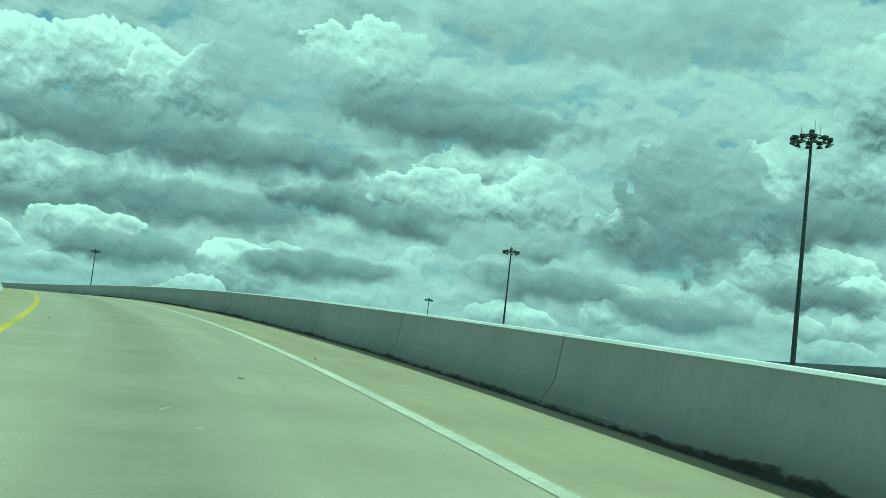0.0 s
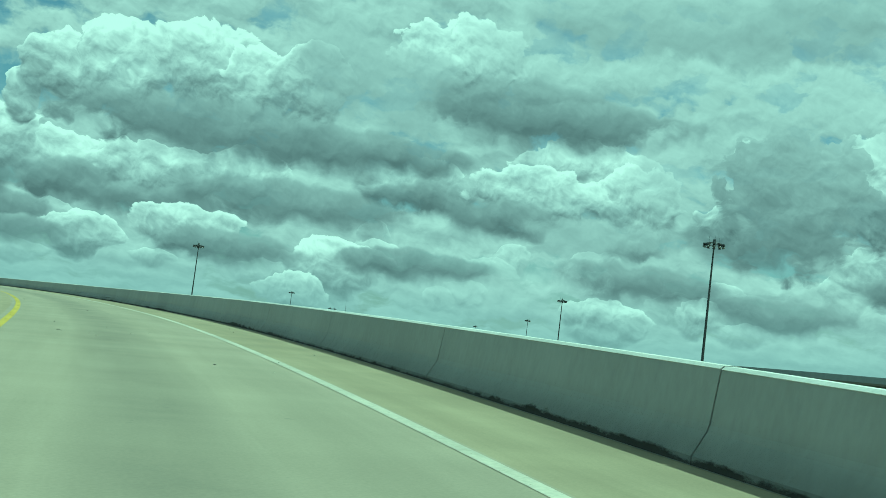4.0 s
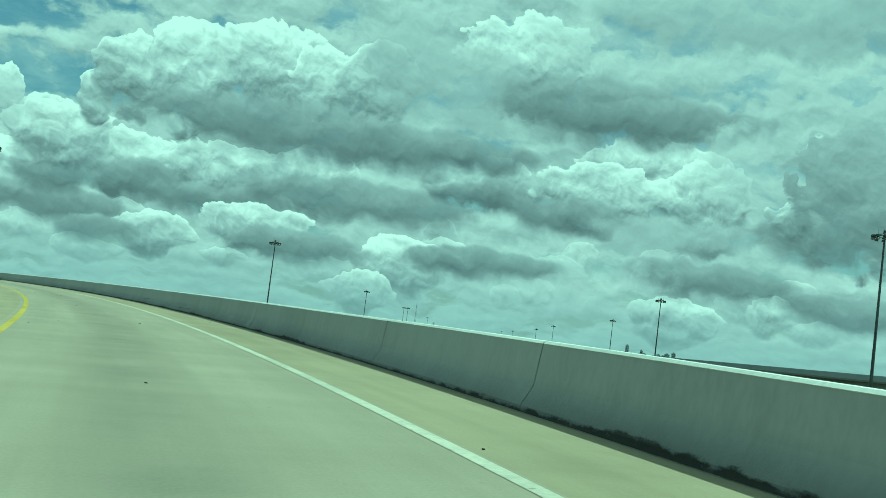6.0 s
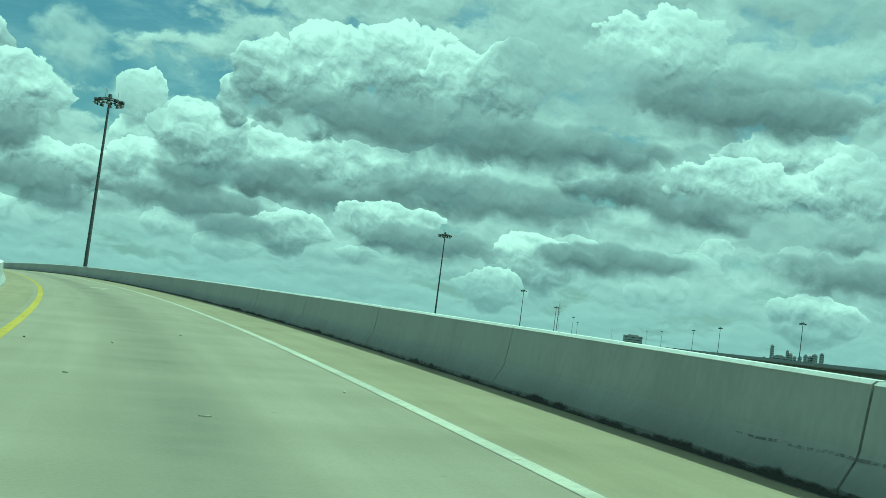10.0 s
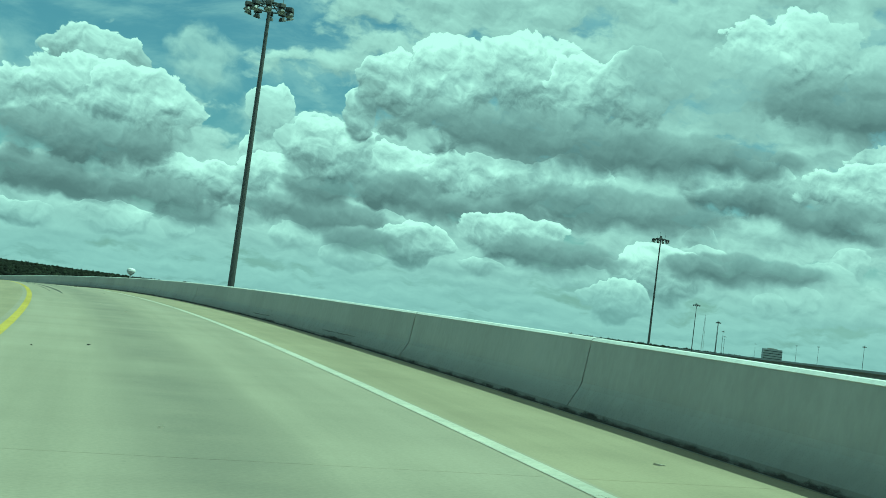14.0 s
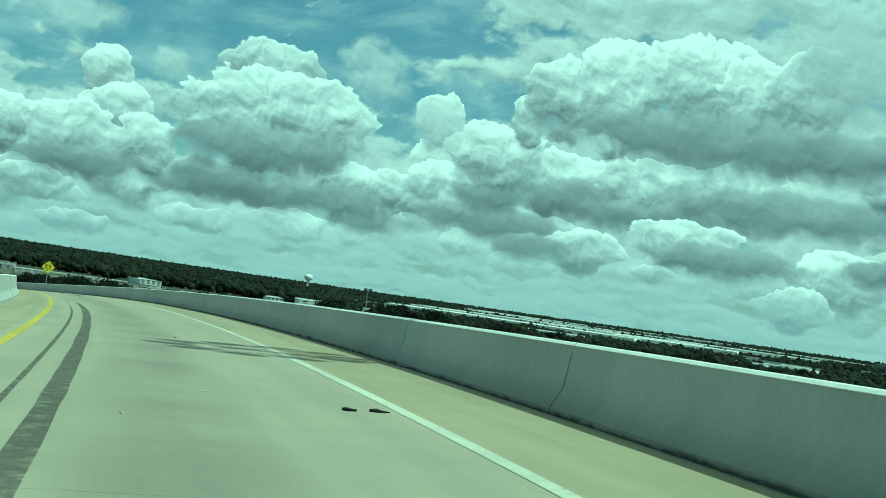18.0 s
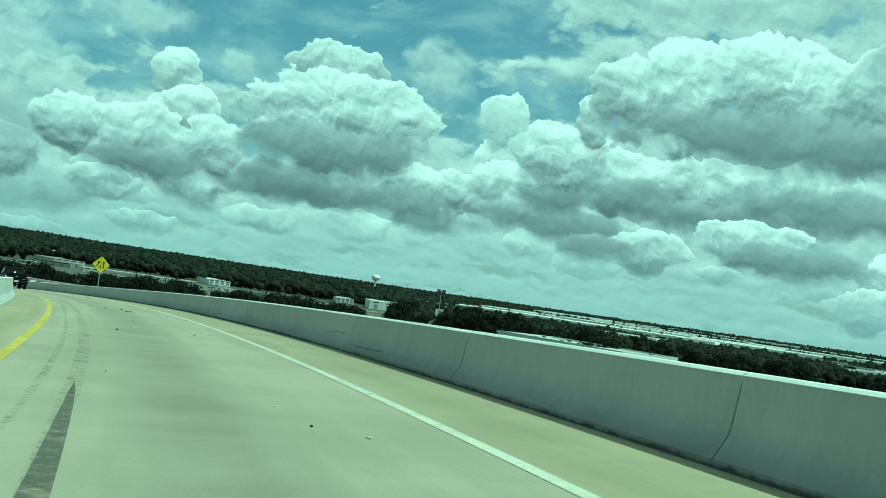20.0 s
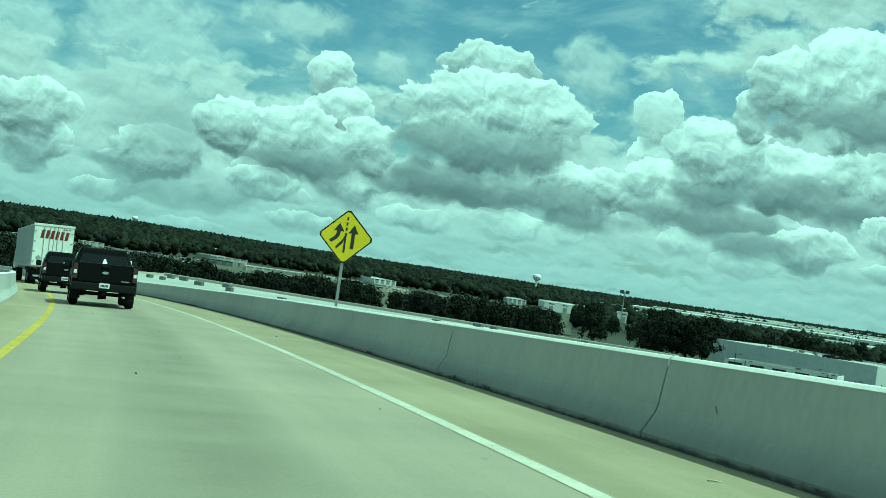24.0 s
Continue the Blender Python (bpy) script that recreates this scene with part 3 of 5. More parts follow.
def sweep(name, profile, s0, s1, material, parent=None, label="", step=2.0, closed=True, jitter=0.0, smooth=False):
    """A profile of (l, up) drawn along the ramp from s0 to s1, capped at both ends."""
    n = max(1, math.ceil((s1 - s0) / step))
    m = len(profile)
    verts, uv, faces = [], [], []
    for i in range(n + 1):
        s = s0 + (s1 - s0) * i / n
        for l, up in profile:
            verts.append(on_ramp(s, l, up + (random.uniform(-jitter, jitter) if jitter else 0.0)))
            uv.append((l, s))
    for i in range(n):
        for j in range(m if closed else m - 1):
            k = (j + 1) % m
            faces.append((i * m + j, (i + 1) * m + j, (i + 1) * m + k, i * m + k))
    if closed:
        faces += [tuple(range(m)), tuple(range((n + 1) * m - 1, n * m - 1, -1))]
    return raw(name, verts, faces, material, parent, label, uv, smooth)


WHITE_L, YELLOW_L, RIGHT_L, LEFT_L, WALL_H = 2.70, -1.52, 4.564, -2.76, 0.806
SPAN, SPAN_0 = 31.0, 4.5

# ---- land ----
def land():
    """One sheet from the ramp's foot to the horizon; it swells gently far off."""
    def height(x, y):
        d = math.hypot(x + 200, y - 270)
        k = min(max((d - 500) / 2200, 0.0), 1.0)
        az = math.degrees(math.atan2(-(x + 200), y - 270))
        rise = 16.0 * math.exp(-((az - 62) / 16) ** 2) if -60 < az < 130 else 0.0
        return -0.02 + k * (rise + 2.5 * noise.noise(Vector((x * 0.0012, y * 0.0012, 0.3))))
    radii = [0, 60, 140, 260, 420, 620, 880, 1200, 1600, 2100, 2700, 3400, 4200, 5200, 6500, 8000]
    n = 96
    verts, faces = [(-200, 270, height(-200, 270))], []
    for r in radii[1:]:
        for i in range(n):
            t = 2 * math.pi * i / n
            x, y = -200 + r * math.sin(t), 270 + r * math.cos(t)
            verts.append((x, y, height(x, y)))
    for i in range(n):
        faces.append((0, 1 + (i + 1) % n, 1 + i))
    for k in range(len(radii) - 2):
        a, b = 1 + k * n, 1 + (k + 1) * n
        for i in range(n):
            j = (i + 1) % n
            faces.append((a + i, a + j, b + j, b + i))
    ob = raw("ground", verts, faces, GRASS, smooth=True)
    tagged(ob, "dark green and brown flat land reaching the horizon", "ground", kind="structure")
    return height


LAND = land()


# ---- the ramp: deck spans, lane paint, barriers, piers ----
road = tagged(new("road"), "curved concrete flyover ramp with one lane and banked deck", "road", kind="structure")


def spans():
    s = SPAN_0 - 3 * SPAN
    while s < S_MAX - 1:
        a, b = max(s, S_MIN) + 0.003, min(s + SPAN, S_MAX) - 0.003
        top = 0.0
        sweep("lane_slab", [(-1.72, top), (WHITE_L + 0.12, top), (WHITE_L + 0.12, -0.24), (-1.72, -0.24)], a, b, LANE, road)
        sweep("shoulder_slab", [(WHITE_L + 0.12, top), (RIGHT_L + 0.45, top), (RIGHT_L + 0.45, -0.26), (WHITE_L + 0.12, -0.24)], a, b, SHOULDER, road)
        sweep("shoulder_slab", [(LEFT_L - 0.45, top), (-1.72, top), (-1.72, -0.24), (LEFT_L - 0.45, -0.26)], a, b, SHOULDER, road)
        sweep("expansion_joint", [(LEFT_L, -0.002), (RIGHT_L, -0.002), (RIGHT_L, -0.1), (LEFT_L, -0.1)], b, b + 0.006, SEAL, road)
        sweep("box_girder", [(-1.9, -0.27), (3.7, -0.27), (2.6, -1.7), (-0.8, -1.7)], a, b, CONCRETE, road, step=4.0)
        s += SPAN


spans()


def paint_line(name, l, width, s0, s1, material, label):
    return tagged(sweep(name, [(l - width / 2, 0.004), (l + width / 2, 0.004)], s0, s1, material, closed=False),
                  label, "lane line", kind="structure")


paint_line("edge_line", WHITE_L, 0.15, S_MIN, S_MAX, WHITE_PAINT, "worn white edge line painted on concrete")
paint_line("edge_line", YELLOW_L, 0.15, S_MIN, S_MAX, YELLOW_PAINT, "worn yellow edge line painted on concrete")


def joints():
    """Stations of the barrier's joints; the pours are about seven metres long."""
    known = ((-14, -88.0), (0, 11.68), (4, 39.84), (7, 62.22), (8, 69.6), (12, 97.72), (16, 124.72), (19, 146.16), (23, 174.5), (27, 201.66),
             (31, 229.4), (33, 243.8), (36, 265.8), (42, 311.28), (45, 332.82), (49, 360.04), (100, 720.0))
    ks, vs = zip(*known)
    return [float(np.interp(k, ks, vs)) for k in range(-12, 100)]


JOINTS = joints()


def barrier(name, at, side, label):
    """A safety-shape parapet, cast in pours with an open joint between them; side +1 stands to the right."""
    wall = tagged(new(name), label, "barrier", kind="structure")
    face = [(0.0, 0.0), (0.0, 0.075), (0.115, 0.27), (0.135, 0.33), (0.190, WALL_H - 0.030), (0.222, WALL_H - 0.004),
            (0.365, WALL_H - 0.004), (0.385, WALL_H - 0.02), (0.45, 0.0)]
    core = [(0.035, -0.02), (0.035, 0.07), (0.16, 0.30), (0.225, WALL_H - 0.035), (0.35, WALL_H - 0.035), (0.41, -0.02)]
    fascia = [(0.05, -0.01), (0.47, -0.01), (0.47, -0.42), (0.05, -0.42)]
    for a, b in zip(JOINTS, JOINTS[1:]):
        if b < S_MIN + 4 or a > S_MAX - 8:
            continue
        lean, lift = random.uniform(-0.004, 0.004), random.uniform(-0.003, 0.003)
        gap = random.uniform(0.010, 0.017)
        sweep("barrier_segment", [(at + side * (l + lean), z + (lift if z > 0.3 else 0)) for l, z in (face if side > 0 else face[::-1])],
              a + gap, b - gap, BARRIER, wall, step=1.8)
        # strip over the top edge whose pale colour paints in the sun's highlight
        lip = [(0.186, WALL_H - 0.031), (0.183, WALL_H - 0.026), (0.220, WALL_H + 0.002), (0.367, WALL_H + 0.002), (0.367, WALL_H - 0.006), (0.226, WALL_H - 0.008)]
        sweep("coping", [(at + side * (l + lean), z + lift) for l, z in (lip if side > 0 else lip[::-1])], a + gap, b - gap, SUN_EDGE, wall, step=1.8)
    sweep("joint_core", [(at + side * l, z) for l, z in (core if side > 0 else core[::-1])], S_MIN + 2, S_MAX - 2, JOINT, wall, step=3.0)
    sweep("deck_edge", [(at + side * l, z) for l, z in (fascia if side > 0 else fascia[::-1])], S_MIN + 1, S_MAX - 1, CONCRETE, wall, step=3.0)
    return wall


barrier("wall_outer", RIGHT_L, 1, "grey concrete safety barrier with joints, toe grime and painted toe shade")
barrier("wall_inner", LEFT_L, -1, "sunlit pale concrete safety barrier on the inside of the curve")


def toe_grime_and_shade():
    """Dirt and painted shade up the toe of the outer barrier, thick below and thinning out upwards."""
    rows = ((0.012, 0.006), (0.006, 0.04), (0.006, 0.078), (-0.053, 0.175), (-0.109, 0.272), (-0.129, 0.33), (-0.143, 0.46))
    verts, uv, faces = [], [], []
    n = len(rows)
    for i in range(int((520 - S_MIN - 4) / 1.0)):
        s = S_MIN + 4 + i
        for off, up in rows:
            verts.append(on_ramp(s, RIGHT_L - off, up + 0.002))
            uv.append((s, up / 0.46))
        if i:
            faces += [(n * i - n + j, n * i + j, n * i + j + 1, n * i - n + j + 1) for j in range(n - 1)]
    ob = raw("gutter_dirt_shade", verts, faces, GRIME_SHADE, uv=uv)
    tagged(ob, "dark dirt and grit along the barrier's toe, with its shade painted in", "dirt", kind="stuff")


toe_grime_and_shade()


def scuffs():
    """Dark rubber scrapes along the outer barrier's face, and small chips knocked out of it."""
    r = random.Random(14)

    def face_at(up):
        return float(np.interp(up, (0.075, 0.27, 0.33, WALL_H - 0.03), (0.0, 0.115, 0.135, 0.19)))

    def strip(s0, s1, up0, up1, w, label):
        verts, faces, n = [], [], 14
        for i in range(n + 1):
            k = i / n
            s, up = s0 + (s1 - s0) * k, up0 + (up1 - up0) * k + r.uniform(-0.006, 0.006)
            half = w / 2 * (min(1, k * 6) * min(1, (1 - k) * 5)) ** 0.5 + 0.001
            verts += [on_ramp(s, RIGHT_L + face_at(up - half) - 0.008, up - half), on_ramp(s, RIGHT_L + face_at(up + half) - 0.008, up + half)]
            if i:
                faces.append((2 * i - 2, 2 * i, 2 * i + 1, 2 * i - 1))
        tagged(raw("scuff_mark", verts, faces, SCUFF), label, "scuff mark", "scuffs on the barrier")

    line = "thin dark rubber scrape along the barrier's face"
    for s0, s1, up0, up1, w in ((303.8, 306.6, 0.40, 0.33, 0.016), (300.5, 303.0, 0.20, 0.17, 0.03), (117.5, 121.0, 0.20, 0.17, 0.016), (205.0, 208.0, 0.18, 0.15, 0.018),
                                (131.0, 133.4, 0.30, 0.25, 0.02), (214.0, 216.8, 0.16, 0.14, 0.02)):
        strip(s0, s1, up0, up1, w, line)
    for s0, up0, d in ((331.8, 0.42, 0.10), (146.3, 0.40, 0.09), (130.2, 0.44, 0.08), (358.9, 0.36, 0.10), (262.7, 0.5, 0.06)):
        strip(s0, s0 + d, up0, up0 + d * 0.8, 0.035, "small dark chip in the barrier's face")


scuffs()


def piers():
    group = "piers under the ramp"
    s = SPAN_0 - 2 * SPAN
    while s < 560:
        p = on_ramp(s, 0.9, -1.72)
        ground = LAND(p.x, p.y)
        m = Matrix.Translation((p.x, p.y, ground)) @ Matrix.Rotation(heading(s), 4, "Z")
        t = thing("bridge_pier", m, "square concrete pier with a flared cap under the ramp", "pier", group)
        h = p.z - ground
        part("column", box_bm(1.8, 1.5, h - 1.2, (0, 0, -0.3), 0.12), CONCRETE, t)
        cap = poly_bm([(-0.9, 0), (0.9, 0), (2.3, 0.9), (2.3, 1.5), (-2.3, 1.5), (-2.3, 0.9)], 1.7)
        bmesh.ops.translate(cap, vec=(0, 0.85, h - 1.51), verts=cap.verts[:])
        part("cap", cap, CONCRETE, t)
        s += SPAN


piers()


# ---- marks on the deck ----
def skid_marks():
    group = "skid marks"
    for name_l, width, s0, s1 in ((-0.40, 0.19, 226.0, 292.0), (-0.76, 0.06, 228.0, 288.0), (-0.60, 0.17, 284.0, 338.0), (-0.93, 0.08, 286.0, 334.0)):
        verts, faces = [], []
        n = 64
        for i in range(n + 1):
            k = i / n
            s = s0 + (s1 - s0) * k
            l = name_l - (0.20 if s0 < 250 else 0.25) * k ** 1.3 + 0.03 * math.sin(k * 9)
            w = width / 2 * (min(1, k * 8) * min(1, (1 - k) * 6)) ** 0.5 * (0.9 + 0.2 * random.random())
            verts += [on_ramp(s, l - w, 0.005), on_ramp(s, l + w, 0.005)]
            if i:
                faces.append((2 * i - 2, 2 * i - 1, 2 * i + 1, 2 * i))
        tagged(raw("skid_mark", verts, faces, RUBBER_MARK if s0 < 250 else RUBBER_FAINT), "long curved black tyre skid mark on the lane", "skid mark", group)


skid_marks()


def patches():
    """Pale repair strips set into the lane."""
    group = "pavement patches"
    for s, l, w, d in ((178.9, 1.22, 0.80, 0.95), (176.4, 1.22, 0.55, 0.34), (177.1, -0.62, 0.52, 0.34), (176.1, -0.70, 0.55, 0.32), (175.0, -0.88, 0.55, 0.3), (181.8, -0.5, 0.5, 0.2)):
        verts = []
        for a, b in ((-1, -1), (0, -1), (1, -1), (1, 0), (1, 1), (0, 1), (-1, 1), (-1, 0)):
            verts.append(on_ramp(s + b * d / 2 + random.uniform(-0.05, 0.05) + a * 0.12, l + a * w / 2 + random.uniform(-0.04, 0.04), 0.005))
        low = [v - Vector((0, 0, 0.03)) for v in verts]
        n = len(verts)
        faces = [tuple(range(n))] + [(i, n + i, n + (i + 1) % n, (i + 1) % n) for i in range(n)]
        tagged(raw("pavement_patch", verts + low, faces, PATCH), "pale rectangular mortar patch in the lane", "patch", group)


patches()


def litter():
    """Small chips, twigs and strips of tyre on the deck."""
    r = random.Random(5)
    group = "chips on the deck"
    def flake(s, l, w, d, material, name, label, turn, rise=0.02):
        n = 7
        m = Matrix.Translation(on_ramp(s, l, 0.006 if rise > 0.005 else 0.001)) @ Matrix.Rotation(heading(s) + turn, 4, "Z")
        ring = [m @ Vector((math.cos(2 * math.pi * i / n) * w / 2 * r.uniform(0.6, 1), math.sin(2 * math.pi * i / n) * d / 2 * r.uniform(0.6, 1), r.uniform(0.25 * rise, rise))) for i in range(n)]
        base = [v - Vector((0, 0, 0.025)) for v in ring]
        faces = [tuple(range(n))] + [(i, n + i, n + (i + 1) % n, (i + 1) % n) for i in range(n)]
        tagged(raw(name, ring + base, faces, material), label, "debris", group)
    for _ in range(150):
        s = r.uniform(2, 400)
        white = r.random() < 0.7
        l = r.uniform(-1.2, 4.3)
        flake(s, l, r.uniform(0.03, 0.14) * (1 if white else 0.4), r.uniform(0.02, 0.05), PATCH if white else PLASTIC, "road_chip", "small pale chip on the pavement" if white else "small dark scrap on the pavement", r.uniform(0, 3), 0.008)
    for s, l, w, d in ((257.3, 2.12, 0.20, 0.14), (257.35, 2.42, 0.22, 0.14), (356.1, 2.1, 0.30, 0.12), (304.8, 0.0, 0.06, 0.03)):
        flake(s, l, w, d, TYRE, "tyre_scrap", "torn strip of black tyre lying on the deck", 0.1)
    for s, l, w, d in ((321.5, 1.14, 0.44, 0.10), (321.33, 1.15, 0.13, 0.05), (323.8, 1.03, 0.14, 0.07), (323.78, 1.17, 0.08, 0.05), (324.4, 1.07, 0.08, 0.06),
                       (325.0, 0.52, 0.10, 0.07), (326.1, 0.05, 0.09, 0.06), (322.54, 1.24, 0.04, 0.02), (322.39, 1.26, 0.03, 0.02), (322.18, 1.25, 0.03, 0.02), (329.5, 4.44, 0.07, 0.10)):
        flake(s, l, w, d, TYRE, "tyre_scrap", "torn strip of black tyre lying on the deck", 0.1, 0.012)
    for s, l in ((8.3, 0.75), (9.4, 0.55)):
        flake(s, l, 0.022, 0.55, PATCH, "road_scratch", "long pale scrape on the pavement", -0.3, 0.002)


litter()


# ---- high mast lights ----
def mast_parts(t, height, detail=True):
    sides = 12 if detail else 8
    cut = height * 0.34
    part("lower_shaft", tube_bm((0, 0, -0.5), (0, 0, cut + 0.3), 0.34, 0.265, sides), STEEL_DARK, t)
    part("upper_shaft", tube_bm((0, 0, cut), (0, 0, height - 0.4), 0.285, 0.12, sides), STEEL_DARK, t)
    part("base_flange", tube_bm((0, 0, 0), (0, 0, 0.08), 0.55, 0.55, sides), GALV, t)
    if detail:
        part("slip_joint", tube_bm((0, 0, cut - 0.05), (0, 0, cut + 0.06), 0.30, 0.30, sides), STEEL_DARK, t)
    ring = bmesh.new()
    n = 24
    for r, z in ((1.15, height - 0.95), (0.95, height - 0.7)):
        pts = [Vector((r * math.cos(2 * math.pi * i / n), r * math.sin(2 * math.pi * i / n), z)) for i in range(n)]
        for i in range(n):
            tube_bm(pts[i], pts[(i + 1) % n], 0.05, None, 6, ring)
    for i in range(4):
        c, s = math.cos(i * math.pi / 2), math.sin(i * math.pi / 2)
        tube_bm((0.1 * c, 0.1 * s, height - 0.5), (1.15 * c, 1.15 * s, height - 0.9), 0.045, None, 6, ring)
    part("lamp_ring", ring, STEEL_DARK, t, "round steel lamp ring")
    head = tube_bm((0, 0, height - 0.6), (0, 0, height - 0.1), 0.28, 0.22, 10)
    part("head_frame", head, STEEL_DARK, t)
    for i in range(10):
        a = 2 * math.pi * i / 10 + 0.2
        m = Matrix.Translation((1.45 * math.cos(a), 1.45 * math.sin(a), height - 1.05)) @ Matrix.Rotation(a - math.pi / 2, 4, "Z")
        bm = box_bm(0.42, 0.5, 0.3, (0, 0.05, -0.05), 0.05)
        tube_bm((0, 0.05, -0.12), (0, 0.12, -0.38), 0.16, 0.29, 10, bm)
        bmesh.ops.transform(bm, matrix=m, verts=bm.verts[:])
        lum = part("luminaire", bm, STEEL_DARK, t)
        if detail:
            glass = tube_bm((0, 0.12, -0.385), (0, 0.125, -0.40), 0.27, 0.25, 10)
            bmesh.ops.transform(glass, matrix=m, verts=glass.verts[:])
            part("lens", glass, LENS, lum, "clear lens")
    for i in range(3):
        a = 2 * math.pi * i / 3 + 0.5
        part("lightning_rod", tube_bm((0.9 * math.cos(a), 0.9 * math.sin(a), height - 0.75), (0.9 * math.cos(a), 0.9 * math.sin(a), height + 0.55), 0.035, 0.015, 6), GALV, t)


def masts():
    group = "high mast lights"
    label = "tall dark steel high mast light with a ring of floodlights"
    near = None
    top = 46.3
    far = None
    # (x, y, top above the land)
    for x, y, z in ((-129.6, 229.0, 46.2), (26.0, 96.6, 45.1), (3.9, 226.6, 46.0), (-22.5, 449.4, 46.1), (-136.4, 390.9, 47.0), (-44.5, 689.0, 45.4)):
        m = Matrix.Translation((x, y, 0))
        if near is None:
            near = thing("high_mast_light", m, label, "mast light", group)
            mast_parts(near, top)
        else:
            c = copy_thing(near, m)
            c.scale = (1, 1, z / top)
    for x, y, z in ((-188.2, 716.0, 47.3), (-231.7, 1043.5, 46.6), (-217.6, 961.2, 44.8), (-298.4, 1486.5, 47.3), (-96.0, 940.1, 43.9),
                    (-134.0, 1205.4, 44.5), (-272.1, 2038.6, 47.7), (-205.0, 1620.0, 45.0), (-330.0, 1700.0, 44.0), (-390.0, 2450.0, 46.0)):
        m = Matrix.Translation((x, y, LAND(x, y)))
        if far is None:
            far = thing("high_mast_light", m, label, "mast light", group)
            mast_parts(far, top, False)
        else:
            c = copy_thing(far, m)
            c.scale = (1, 1, (z - LAND(x, y)) / top)


masts()


# ---- the higher deck across the interchange ----
def far_deck():
    h = radians(17.0)
    fwd, right = Vector((-math.sin(h), math.cos(h), 0)), Vector((math.cos(h), math.sin(h), 0))
    deck = tagged(new("flyover"), "long straight elevated highway deck with concrete barriers", "flyover", kind="structure")
    start, end, top = -260.0, 1500.0, DECK + 6.0

    def place(d, l, z):
        fall = max(0.0, d - 180.0)
        return right * (82.0 + l) + fwd * d + Vector((0, 0, z - 0.0052 * fall * fall / (fall + 60.0)))

    def run(name, profile, a, b, material, step=20.0):
        n = max(1, math.ceil((b - a) / step))
        m = len(profile)
        verts = [place(a + (b - a) * i / n, l, z) for i in range(n + 1) for l, z in profile]
        faces = [(i * m + j, (i + 1) * m + j, (i + 1) * m + (j + 1) % m, i * m + (j + 1) % m) for i in range(n) for j in range(m)]
        faces += [tuple(range(m)), tuple(range((n + 1) * m - 1, n * m - 1, -1))]
        raw(name, verts, faces, material, deck)
    d = start
    while d < end:
        run("deck_slab", [(0, top - 0.85), (14, top - 0.85), (14, top - 1.15), (0, top - 1.15)], d + 0.03, d + 39.97, LANE)
        run("near_parapet", [(0.0, top - 0.85), (0.05, top), (0.3, top), (0.45, top - 0.85)], d + 0.03, d + 39.97, BARRIER)
        run("far_parapet", [(13.55, top - 0.85), (13.7, top), (13.95, top), (14.0, top - 0.85)], d + 0.03, d + 39.97, BARRIER)
        run("girder", [(1.2, top - 1.16), (2.4, top - 1.16), (2.2, top - 2.9), (1.4, top - 2.9)], d + 0.03, d + 39.97, CONCRETE)
        run("girder", [(11.2, top - 1.16), (12.4, top - 1.16), (12.2, top - 2.9), (11.4, top - 2.9)], d + 0.03, d + 39.97, CONCRETE)
        p = place(d, 7.0, 0)
        z = place(d, 7.0, top - 2.9).z
        g = LAND(p.x, p.y)
        t = thing("bridge_pier", Matrix.Translation((p.x, p.y, g)) @ Matrix.Rotation(h, 4, "Z"), "square concrete pier carrying the high deck", "pier", "piers under the flyover")
        part("column", box_bm(2.2, 1.8, z - g - 1.4, (0, 0, -0.3), 0.15), CONCRETE, t)
        part("cap", box_bm(12.5, 1.9, 1.72, (0, 0, z - g - 1.72), 0.1), CONCRETE, t)
        d += 40.0


far_deck()


